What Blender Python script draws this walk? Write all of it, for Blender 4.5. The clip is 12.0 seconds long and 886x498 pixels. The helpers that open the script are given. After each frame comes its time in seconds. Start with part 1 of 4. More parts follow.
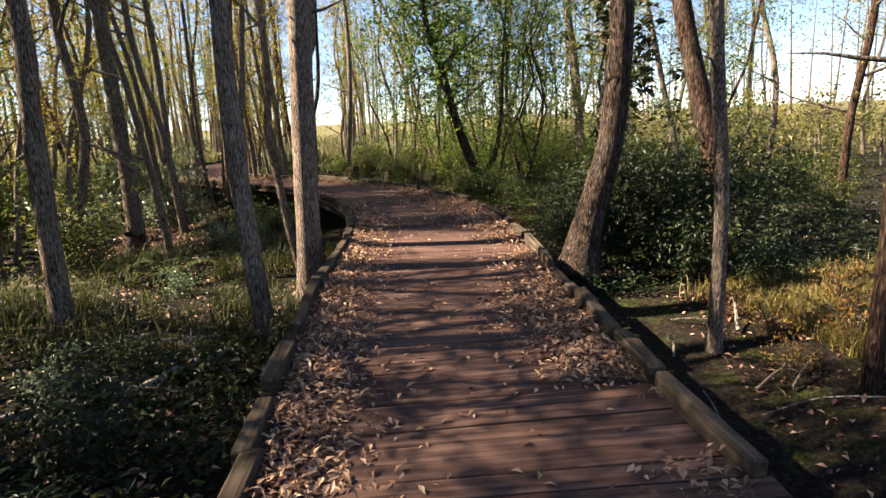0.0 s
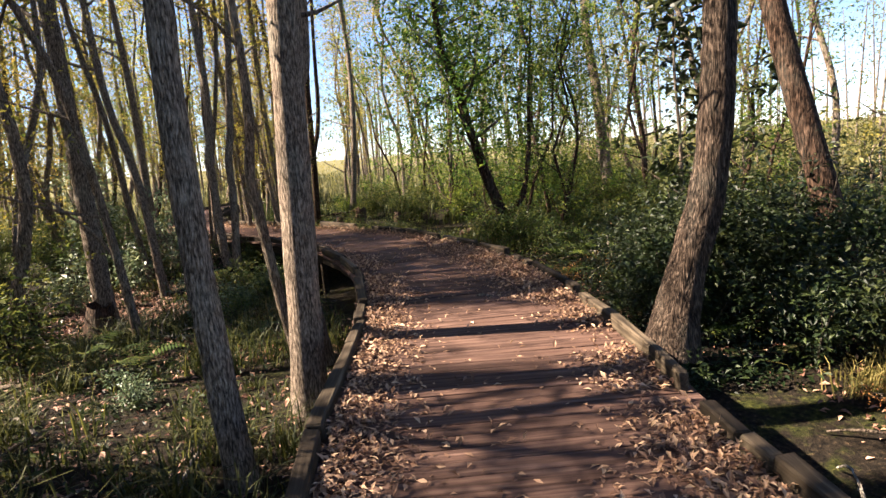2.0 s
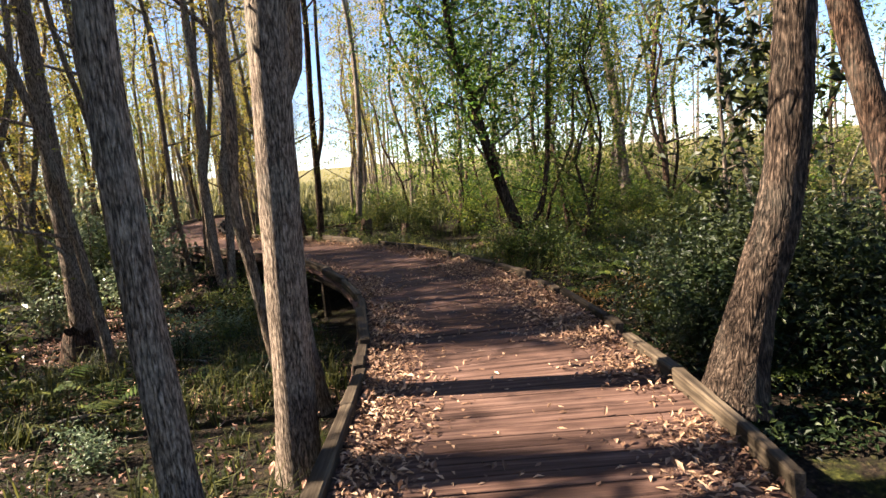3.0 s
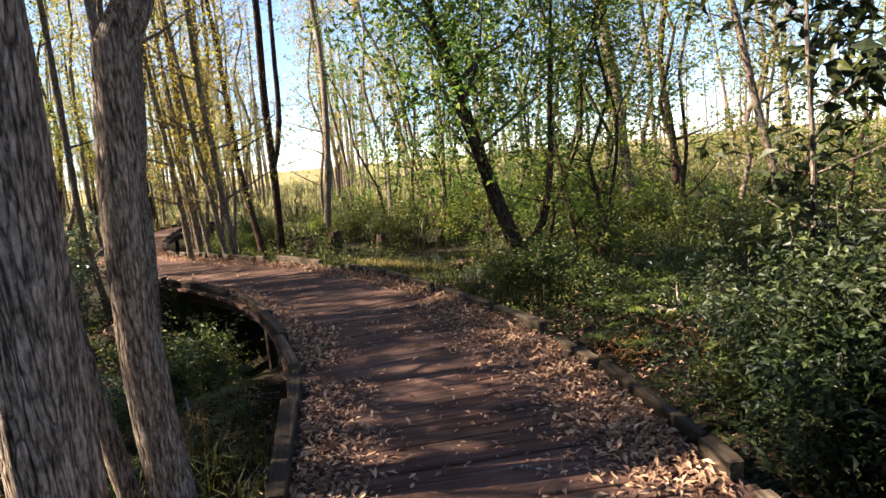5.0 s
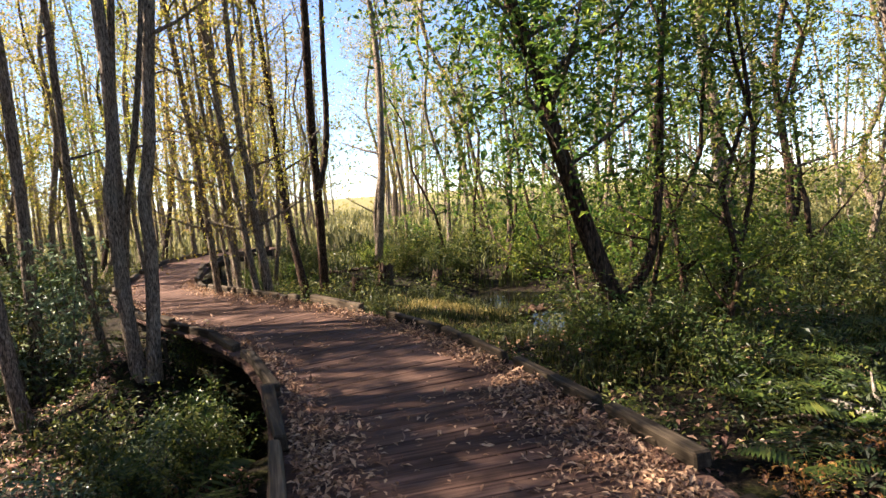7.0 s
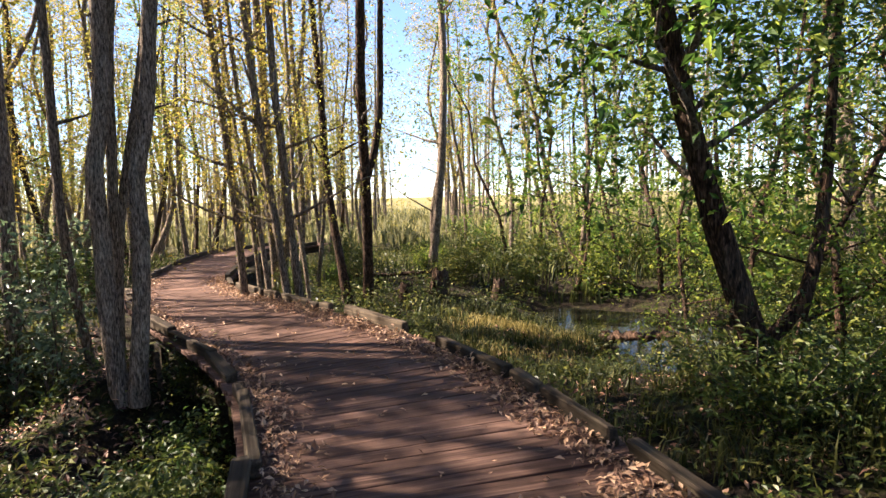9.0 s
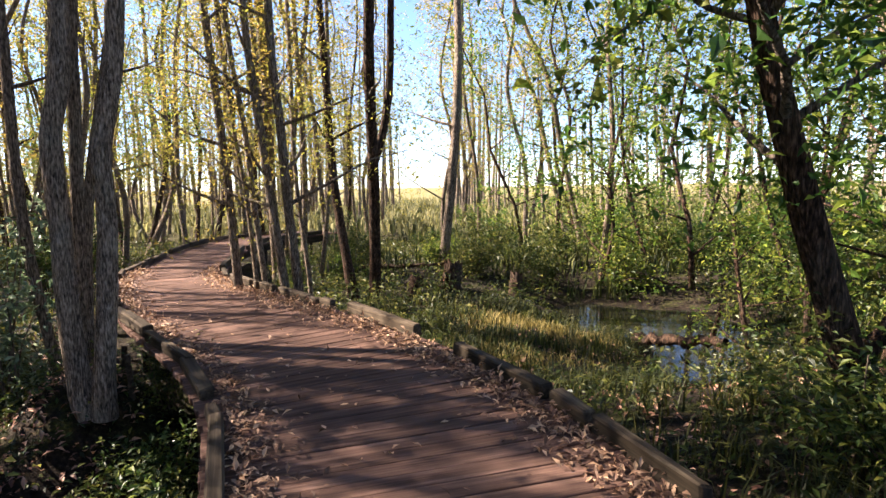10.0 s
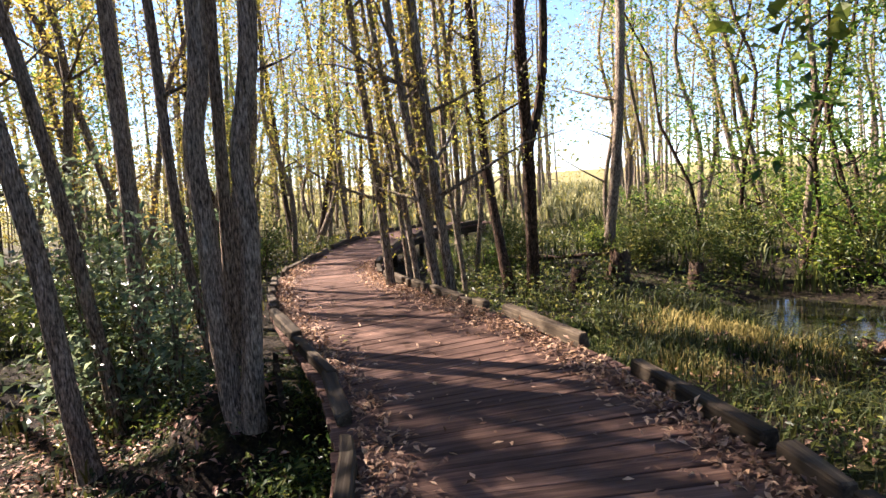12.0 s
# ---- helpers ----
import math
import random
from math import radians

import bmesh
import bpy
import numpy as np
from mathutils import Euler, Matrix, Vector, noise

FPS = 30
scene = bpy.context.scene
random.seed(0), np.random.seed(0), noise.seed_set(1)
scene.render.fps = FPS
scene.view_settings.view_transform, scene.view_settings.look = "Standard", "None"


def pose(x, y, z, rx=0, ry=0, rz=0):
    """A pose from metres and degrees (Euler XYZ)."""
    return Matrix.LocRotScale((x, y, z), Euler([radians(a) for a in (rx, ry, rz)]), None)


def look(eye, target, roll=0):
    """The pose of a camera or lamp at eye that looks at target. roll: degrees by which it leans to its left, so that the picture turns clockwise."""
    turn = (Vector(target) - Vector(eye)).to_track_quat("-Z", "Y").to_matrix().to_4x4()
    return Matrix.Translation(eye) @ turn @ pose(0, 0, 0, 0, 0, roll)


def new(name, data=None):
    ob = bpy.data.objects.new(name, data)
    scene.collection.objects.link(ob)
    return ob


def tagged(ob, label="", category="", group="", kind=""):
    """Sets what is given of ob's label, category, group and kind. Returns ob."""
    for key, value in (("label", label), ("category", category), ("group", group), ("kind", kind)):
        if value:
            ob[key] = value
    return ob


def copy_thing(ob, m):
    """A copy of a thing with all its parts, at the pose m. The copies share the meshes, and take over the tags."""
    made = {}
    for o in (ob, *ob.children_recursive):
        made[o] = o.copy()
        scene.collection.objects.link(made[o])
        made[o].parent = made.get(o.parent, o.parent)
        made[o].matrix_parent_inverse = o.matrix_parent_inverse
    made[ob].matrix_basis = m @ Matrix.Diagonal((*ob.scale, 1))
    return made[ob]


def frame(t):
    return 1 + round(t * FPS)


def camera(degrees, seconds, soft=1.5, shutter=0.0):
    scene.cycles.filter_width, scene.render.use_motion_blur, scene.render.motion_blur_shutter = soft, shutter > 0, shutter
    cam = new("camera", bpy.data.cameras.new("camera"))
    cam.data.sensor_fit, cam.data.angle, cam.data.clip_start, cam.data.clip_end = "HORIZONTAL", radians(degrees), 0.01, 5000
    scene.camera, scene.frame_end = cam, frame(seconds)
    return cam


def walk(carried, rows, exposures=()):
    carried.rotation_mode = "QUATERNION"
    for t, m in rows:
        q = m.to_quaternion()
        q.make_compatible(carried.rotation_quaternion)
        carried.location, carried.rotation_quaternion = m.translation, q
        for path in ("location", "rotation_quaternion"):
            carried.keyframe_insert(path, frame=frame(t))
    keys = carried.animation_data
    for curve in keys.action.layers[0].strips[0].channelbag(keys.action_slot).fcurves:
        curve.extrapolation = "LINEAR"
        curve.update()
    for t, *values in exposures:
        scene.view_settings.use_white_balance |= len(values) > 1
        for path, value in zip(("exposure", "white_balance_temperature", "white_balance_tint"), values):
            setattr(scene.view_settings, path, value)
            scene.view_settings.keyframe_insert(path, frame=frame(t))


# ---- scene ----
cam = camera(72.5, 12.0)
PATH = [
    (0, (0.117, 0.08, 1.509), (0.078, 2.035, 1.089), -2.6),
    (0.5, (0.0, 0.642, 1.591), (-0.029, 2.601, 1.19), -3.6),
    (1, (-0.178, 1.208, 1.617), (-0.234, 3.174, 1.253), -4.3),
    (1.5, (-0.18, 1.723, 1.626), (-0.209, 3.696, 1.303), -4.5),
    (2, (-0.281, 2.249, 1.594), (-0.332, 4.223, 1.275), -4.6),
    (2.5, (-0.359, 2.759, 1.61), (-0.417, 4.732, 1.294), -4.2),
    (3, (-0.37, 3.259, 1.649), (-0.444, 5.236, 1.354), -4.7),
    (3.2, (-0.401, 3.465, 1.633), (-0.485, 5.442, 1.341), -5.0),
    (4.8, (-0.404, 5.508, 1.704), (-0.438, 7.484, 1.402), -4.9),
    (5, (-0.373, 5.683, 1.678), (-0.391, 7.66, 1.377), -5.2),
    (5.5, (-0.405, 6.24, 1.656), (-0.446, 8.214, 1.339), -4.4),
    (6, (-0.538, 6.833, 1.624), (-0.642, 8.811, 1.348), -3.8),
    (6.5, (-0.515, 7.319, 1.626), (-0.663, 9.302, 1.409), -3.7),
    (7, (-0.569, 7.801, 1.595), (-0.769, 9.782, 1.405), -4.0),
    (7.2, (-0.597, 8.018, 1.612), (-0.806, 9.998, 1.421), -3.4),
    (8.8, (-0.882, 9.516, 1.45), (-1.261, 11.473, 1.281), -1.3),
    (9, (-0.9, 9.661, 1.475), (-1.286, 11.616, 1.301), -1.5),
    (9.5, (-1.069, 10.134, 1.419), (-1.495, 12.08, 1.242), -1.1),
    (10, (-1.194, 10.555, 1.391), (-1.603, 12.502, 1.187), -0.9),
    (10.5, (-1.375, 10.969, 1.39), (-1.833, 12.903, 1.161), -1.2),
    (11, (-1.491, 11.209, 1.373), (-2.087, 13.101, 1.114), -1.9),
    (11.5, (-1.457, 11.28, 1.39), (-2.215, 13.111, 1.121), -3.7),
    (12, (-1.419, 11.293, 1.406), (-2.318, 13.065, 1.178), -4.1),
]
walk(cam, [(t, look(eye, target, roll)) for t, eye, target, roll in PATH], [(0.0, 2.57, 6500, 18), (1.0, 2.65, 6450, 18), (3.0, 2.7, 6400, 18), (5.0, 2.92, 6400, 18), (7.0, 2.92, 6400, 19), (9.0, 2.98, 6350, 20), (12.0, 3.06, 6100, 22)])

# ---- world, sun and exposure ----
SUN_EL, SUN_AZ = radians(41), radians(180.4)      # azimuth counted from +x towards +y, where the sun stands
world = bpy.data.worlds.new("sky")
scene.world = world
world.use_nodes = True
wn = world.node_tree
sky = wn.nodes.new("ShaderNodeTexSky")
sky.sky_type, sky.sun_disc = "NISHITA", False
sky.sun_elevation, sky.sun_rotation = SUN_EL, radians(90) - SUN_AZ
sky.altitude, sky.dust_density, sky.air_density, sky.ozone_density = 600, 0.1, 0.75, 3.0
wn.links.new(sky.outputs[0], wn.nodes["Background"].inputs[0])
wn.nodes["Background"].inputs[1].default_value = 0.05
sun = new("sun", bpy.data.lights.new("sun", "SUN"))
sun.data.energy, sun.data.angle, sun.data.color = 5.0, radians(0.55), (1.0, 0.87, 0.68)
sun.matrix_world = look((0, 0, 0), (-math.cos(SUN_EL) * math.cos(SUN_AZ), -math.cos(SUN_EL) * math.sin(SUN_AZ), -math.sin(SUN_EL)))


# ---- materials ----
def material(name, rough=0.8, metal=0.0, sheen=0.12):
    m = bpy.data.materials.new(name)
    m.use_nodes = True
    b = m.node_tree.nodes["Principled BSDF"]
    b.inputs["Roughness"].default_value, b.inputs["Metallic"].default_value = rough, metal
    b.inputs["Specular IOR Level"].default_value = sheen
    return m, m.node_tree, b


def node(nt, kind, **values):
    n = nt.nodes.new(kind)
    for k, v in values.items():
        n.inputs[k].default_value = v
    return n


def noise_of(nt, vector, scale, detail=5.0, rough=0.6):
    n = node(nt, "ShaderNodeTexNoise", Scale=scale, Detail=detail, Roughness=rough)
    if vector:
        nt.links.new(vector, n.inputs["Vector"])
    return n.outputs["Fac"]


def ramp_of(nt, fac, *stops):
    r = nt.nodes.new("ShaderNodeValToRGB")
    while len(r.color_ramp.elements) < len(stops):
        r.color_ramp.elements.new(0.5)
    for e, (p, c) in zip(r.color_ramp.elements, stops):
        e.position, e.color = p, (*c, 1)
    nt.links.new(fac, r.inputs["Fac"])
    return r.outputs["Color"]


def blend(nt, fac, a, b, mode="MIX"):
    m = nt.nodes.new("ShaderNodeMix")
    m.data_type, m.blend_type = "RGBA", mode
    for slot, v in (("Factor", fac), ("A", a), ("B", b)):
        i = [s for s in m.inputs if s.name == slot and s.enabled][0]
        if isinstance(v, (int, float)):
            i.default_value = v
        elif isinstance(v, tuple):
            i.default_value = (*v, 1)
        else:
            nt.links.new(v, i)
    return [s for s in m.outputs if s.enabled][0]


def bump_of(nt, bsdf, height, strength, distance):
    b = node(nt, "ShaderNodeBump", Strength=strength, Distance=distance)
    nt.links.new(height, b.inputs["Height"])
    nt.links.new(b.outputs["Normal"], bsdf.inputs["Normal"])


def stretched(nt, sx, sy, sz, source="Object"):
    c = nt.nodes.new("ShaderNodeTexCoord")
    m = node(nt, "ShaderNodeMapping", Scale=(sx, sy, sz))
    nt.links.new(c.outputs[source], m.inputs["Vector"])
    return m.outputs["Vector"]


def math_of(nt, op, a, b):
    m = nt.nodes.new("ShaderNodeMath")
    m.operation = op
    for i, v in enumerate((a, b)):
        if isinstance(v, (int, float)):
            m.inputs[i].default_value = v
        else:
            nt.links.new(v, m.inputs[i])
    return m.outputs[0]


def bark_material(name, dark, mid, light, furrow=62.0, lichen=0.25):
    m, nt, b = material(name, 0.92)
    v = stretched(nt, 1, 1, 0.24)
    ridges = noise_of(nt, v, furrow, 3, 0.55)
    patches = noise_of(nt, stretched(nt, 1, 1, 0.5), 3.0, 4)
    fine = noise_of(nt, stretched(nt, 1, 1, 1), 60, 3)
    c = ramp_of(nt, ridges, (0.34, dark), (0.52, mid), (0.72, light))
    c = blend(nt, math_of(nt, "MULTIPLY", ramp_of(nt, patches, (0.5, (0, 0, 0)), (0.68, (1, 1, 1))), lichen), c, (0.33, 0.34, 0.27))
    c = blend(nt, 0.35, c, ramp_of(nt, fine, (0.3, (0.25, 0.25, 0.25)), (0.7, (1, 1, 1))), "MULTIPLY")
    weave = noise_of(nt, stretched(nt, 1, 1, 0.11), furrow * 0.45, 2, 0.5)
    fissure = math_of(nt, "ABSOLUTE", math_of(nt, "SUBTRACT", weave, 0.5), 0.0)
    c = blend(nt, 0.8, c, ramp_of(nt, fissure, (0.0, (0.16, 0.15, 0.14)), (0.045, (1, 1, 1))), "MULTIPLY")
    nt.links.new(c, b.inputs["Base Color"])
    depth = math_of(nt, "MULTIPLY", math_of(nt, "MINIMUM", fissure, 0.07), 7.0)
    bump_of(nt, b, math_of(nt, "ADD", depth, math_of(nt, "ADD", math_of(nt, "MULTIPLY", ridges, 0.6), math_of(nt, "MULTIPLY", fine, 0.25))), 0.9, 0.025)
    return m


def leaf_material(name, low, mid, high, gloss=0.5, through_light=0.45):
    m, nt, b = material(name, gloss, sheen=0.3)
    r = nt.nodes.new("ShaderNodeNewGeometry").outputs["Random Per Island"]
    o = nt.nodes.new("ShaderNodeObjectInfo").outputs["Random"]
    c = ramp_of(nt, r, (0.0, low), (0.55, mid), (1.0, high))
    h = node(nt, "ShaderNodeHueSaturation", Value=1.0)
    nt.links.new(math_of(nt, "ADD", math_of(nt, "MULTIPLY", o, 0.05), 0.475), h.inputs["Hue"])
    nt.links.new(c, h.inputs["Color"])
    nt.links.new(h.outputs[0], b.inputs["Base Color"])
    t = nt.nodes.new("ShaderNodeBsdfTranslucent")
    nt.links.new(h.outputs[0], t.inputs["Color"])
    mix = node(nt, "ShaderNodeMixShader", Fac=through_light)
    nt.links.new(b.outputs[0], mix.inputs[1])
    nt.links.new(t.outputs[0], mix.inputs[2])
    nt.links.new(mix.outputs[0], nt.nodes["Material Output"].inputs["Surface"])
    return m


def wood_material(name, dark, mid, light, along="x", per_piece=0.35):
    m, nt, b = material(name, 0.82)
    s = {"x": (0.6, 14, 14), "y": (14, 0.6, 14)}[along]
    o = nt.nodes.new("ShaderNodeObjectInfo").outputs["Random"]
    shift = nt.nodes.new("ShaderNodeVectorMath")
    shift.operation = "ADD"
    nt.links.new(stretched(nt, *s), shift.inputs[0])
    k = nt.nodes.new("ShaderNodeCombineXYZ")
    for i in range(3):
        nt.links.new(math_of(nt, "MULTIPLY", o, 37.0 + 11 * i), k.inputs[i])
    nt.links.new(k.outputs[0], shift.inputs[1])
    grain = noise_of(nt, shift.outputs[0], 2.2, 6, 0.65)
    blot = noise_of(nt, stretched(nt, 1, 1, 1), 2.3, 5)
    world_blot = noise_of(nt, nt.nodes.new("ShaderNodeNewGeometry").outputs["Position"], 0.9, 5)
    c = ramp_of(nt, grain, (0.28, dark), (0.52, mid), (0.74, light))
    c = blend(nt, 0.5, c, ramp_of(nt, blot, (0.3, (0.35, 0.33, 0.32)), (0.65, (1, 1, 1))), "MULTIPLY")
    c = blend(nt, 0.55, c, ramp_of(nt, world_blot, (0.35, (0.45, 0.42, 0.4)), (0.6, (1, 1, 1))), "MULTIPLY")
    h = node(nt, "ShaderNodeHueSaturation")
    nt.links.new(math_of(nt, "ADD", math_of(nt, "MULTIPLY", o, per_piece), 1 - per_piece / 2), h.inputs["Value"])
    nt.links.new(c, h.inputs["Color"])
    nt.links.new(h.outputs[0], b.inputs["Base Color"])
    bump_of(nt, b, math_of(nt, "ADD", grain, math_of(nt, "MULTIPLY", blot, 0.6)), 0.6, 0.006)
    return m


def ground_material():
    m, nt, b = material("forest_floor", 0.95)
    p = nt.nodes.new("ShaderNodeNewGeometry").outputs["Position"]
    big = noise_of(nt, p, 0.35, 5)
    mid = noise_of(nt, p, 2.6, 6, 0.7)
    fine = noise_of(nt, p, 22, 5, 0.7)
    soil = ramp_of(nt, fine, (0.36, (0.004, 0.003, 0.002)), (0.57, (0.022, 0.016, 0.01)), (0.76, (0.105, 0.07, 0.04)))
    moss = ramp_of(nt, fine, (0.36, (0.007, 0.009, 0.002)), (0.57, (0.036, 0.04, 0.008)), (0.76, (0.14, 0.125, 0.027)))
    c = blend(nt, ramp_of(nt, mid, (0.5, (0, 0, 0)), (0.64, (1, 1, 1))), soil, moss)
    straw = ramp_of(nt, fine, (0.3, (0.06, 0.056, 0.02)), (0.7, (0.2, 0.175, 0.07)))
    g = nt.nodes.new("ShaderNodeSeparateXYZ")
    nt.links.new(p, g.inputs[0])
    far = nt.nodes.new("ShaderNodeMapRange")
    far.inputs["From Min"].default_value, far.inputs["From Max"].default_value = 30, 55
    nt.links.new(math_of(nt, "ADD", g.outputs[1], math_of(nt, "MULTIPLY", big, 10.0)), far.inputs["Value"])
    c = blend(nt, far.outputs[0], c, straw)
    nt.links.new(c, b.inputs["Base Color"])
    bump_of(nt, b, math_of(nt, "ADD", mid, fine), 0.9, 0.05)
    return m


def water_material():
    m, nt, b = material("swamp_water", 0.04, sheen=0.5)
    b.inputs["Base Color"].default_value = (0.012, 0.012, 0.008, 1)
    b.inputs["IOR"].default_value = 1.33
    bump_of(nt, b, noise_of(nt, nt.nodes.new("ShaderNodeNewGeometry").outputs["Position"], 5, 3), 0.12, 0.02)
    return m


BARK = bark_material("grey_bark", (0.04, 0.029, 0.02), (0.185, 0.138, 0.098), (0.38, 0.3, 0.22), 74)
BARK_PALE = bark_material("pale_bark", (0.055, 0.041, 0.029), (0.225, 0.172, 0.125), (0.43, 0.345, 0.26), 78)
BARK_DARK = bark_material("dark_bark", (0.0123, 0.00714, 0.00437), (0.05278, 0.03056, 0.01891), (0.1584, 0.09639, 0.06185), 46, 0.08)
BARK_FURROWED = bark_material("furrowed_bark", (0.009, 0.006, 0.004), (0.05, 0.034, 0.023), (0.17, 0.122, 0.086), 50, 0.08)
TWIG = bark_material("twig_bark", (0.05, 0.04, 0.03), (0.13, 0.1, 0.075), (0.24, 0.19, 0.14), 40)
DEADWOOD = bark_material("bleached_dead_wood", (0.102, 0.085, 0.068), (0.289, 0.2465, 0.1955), (0.4675, 0.408, 0.3315), 30)
PLANK = wood_material("weathered_red_plank", (0.034, 0.0195, 0.0145), (0.112, 0.064, 0.046), (0.225, 0.14, 0.105), "x")
KERB = wood_material("weathered_kerb_timber", (0.018, 0.014, 0.009), (0.068, 0.051, 0.033), (0.165, 0.13, 0.085), "y", 0.8)
# beam and post wood, darkened to stand in for shade below the deck
BEAM = wood_material("shade_darkened_beam", (0.012, 0.009, 0.007), (0.04, 0.03, 0.021), (0.1, 0.075, 0.05), "y")
LEAF_YELLOW = leaf_material("yellow_green_leaf", (0.1, 0.1, 0.018), (0.24, 0.21, 0.035), (0.43, 0.33, 0.06), 0.5, 0.55)
LEAF_GREEN = leaf_material("green_leaf", (0.03, 0.063, 0.011), (0.085, 0.142, 0.02), (0.26, 0.29, 0.043), 0.42, 0.58)
# evergreen leaf; on low herbs its dark tone also stands in for shade
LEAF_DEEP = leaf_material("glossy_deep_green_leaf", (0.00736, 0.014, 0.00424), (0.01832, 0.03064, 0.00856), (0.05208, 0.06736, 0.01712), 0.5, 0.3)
LEAF_BUSH = leaf_material("bush_leaf", (0.02, 0.036, 0.009), (0.058, 0.084, 0.017), (0.19, 0.19, 0.038), 0.42, 0.42)
LEAF_BAY = leaf_material("grey_green_leaf", (0.055, 0.085, 0.045), (0.125, 0.17, 0.085), (0.3, 0.34, 0.18), 0.34, 0.38)
LEAF_RUST = leaf_material("rust_leaf", (0.12, 0.05, 0.015), (0.26, 0.13, 0.03), (0.4, 0.24, 0.06), 0.6, 0.4)
GRASS = leaf_material("marsh_grass", (0.012, 0.018, 0.005), (0.042, 0.05, 0.011), (0.13, 0.125, 0.03), 0.6, 0.4)
STRAW = leaf_material("straw_grass", (0.07, 0.065, 0.016), (0.2, 0.155, 0.042), (0.38, 0.29, 0.105), 0.65, 0.4)
REED = leaf_material("pale_reed", (0.06, 0.065, 0.024), (0.15, 0.135, 0.055), (0.3, 0.25, 0.11), 0.65, 0.4)
LEAF_FAR = leaf_material("hazy_far_leaf", (0.07, 0.082, 0.024), (0.155, 0.155, 0.045), (0.3, 0.26, 0.08), 0.55, 0.5)
FERN = leaf_material("fern_frond", (0.035, 0.062, 0.012), (0.085, 0.125, 0.022), (0.2, 0.22, 0.045), 0.5, 0.4)
LITTER = leaf_material("fallen_leaf", (0.075, 0.038, 0.022), (0.25, 0.145, 0.08), (0.56, 0.38, 0.22), 0.6, 0.15)
GROUND = ground_material()
WATER = water_material()

rng = np.random.default_rng(7)


# ---- mesh builders ----
def mesh_of(name, verts, faces, mat, smooth=False):
    me = bpy.data.meshes.new(name)
    verts, faces = np.asarray(verts, np.float32).reshape(-1, 3), np.asarray(faces, np.int32)
    n, k = faces.shape
    me.vertices.add(len(verts))
    me.vertices.foreach_set("co", verts.ravel())
    me.loops.add(n * k)
    me.loops.foreach_set("vertex_index", faces.ravel())
    me.polygons.add(n)
    me.polygons.foreach_set("loop_start", np.arange(0, n * k, k, dtype=np.int32))
    me.polygons.foreach_set("use_smooth", np.full(n, smooth))
    me.update(calc_edges=True)
    me.materials.append(mat)
    return me


def part(name, me, parent, label=""):
    ob = new(name, me)
    ob.parent = parent
    return tagged(ob, label) if label else ob


def smooth_line(points, step):
    """Catmull-Rom through points, sampled about every step metres."""
    p = np.asarray(points, float)
    p = np.vstack([2 * p[0] - p[1], p, 2 * p[-1] - p[-2]])
    out = []
    for i in range(1, len(p) - 2):
        n = max(1, int(round(np.linalg.norm(p[i + 1] - p[i]) / step)))
        for u in np.arange(n) / n:
            a, b, c, d = p[i - 1:i + 3]
            out.append(0.5 * (2 * b + (c - a) * u + (2 * a - 5 * b + 4 * c - d) * u * u + (3 * b - a - 3 * c + d) * u ** 3))
    out.append(p[-2])
    return np.array(out)


def tube(line, radii, sides=8, rough=0.0, seed=0):
    """Verts and quads of a tapered tube along line; rough: ridges as a share of the radius."""
    line, radii = np.asarray(line, float), np.asarray(radii, float)
    g = np.random.default_rng(seed)
    t = np.gradient(line, axis=0)
    t /= np.linalg.norm(t, axis=1)[:, None] + 1e-9
    ref = np.array([0.31, 0.95, 0.05])
    u = np.cross(t, ref)
    u /= np.linalg.norm(u, axis=1)[:, None] + 1e-9
    w = np.cross(t, u)
    a = np.arange(sides) * 2 * np.pi / sides
    fac = np.ones((len(line), sides))
    if rough:
        fac += rough * (g.random(sides) - 0.5)[None, :] + rough * 0.6 * (g.random((len(line), sides)) - 0.5)
    r = radii[:, None] * fac
    v = line[:, None, :] + r[..., None] * (np.cos(a)[None, :, None] * u[:, None, :] + np.sin(a)[None, :, None] * w[:, None, :])
    i, j = np.meshgrid(np.arange(len(line) - 1), np.arange(sides), indexing="ij")
    k = (j + 1) % sides
    f = np.stack([i * sides + j, i * sides + k, (i + 1) * sides + k, (i + 1) * sides + j], -1).reshape(-1, 4)
    return v.reshape(-1, 3), f


def joined(pieces):
    vs, fs, n = [], [], 0
    for v, f in pieces:
        vs.append(v)
        fs.append(f + n)
        n += len(v)
    return np.vstack(vs), np.vstack(fs)


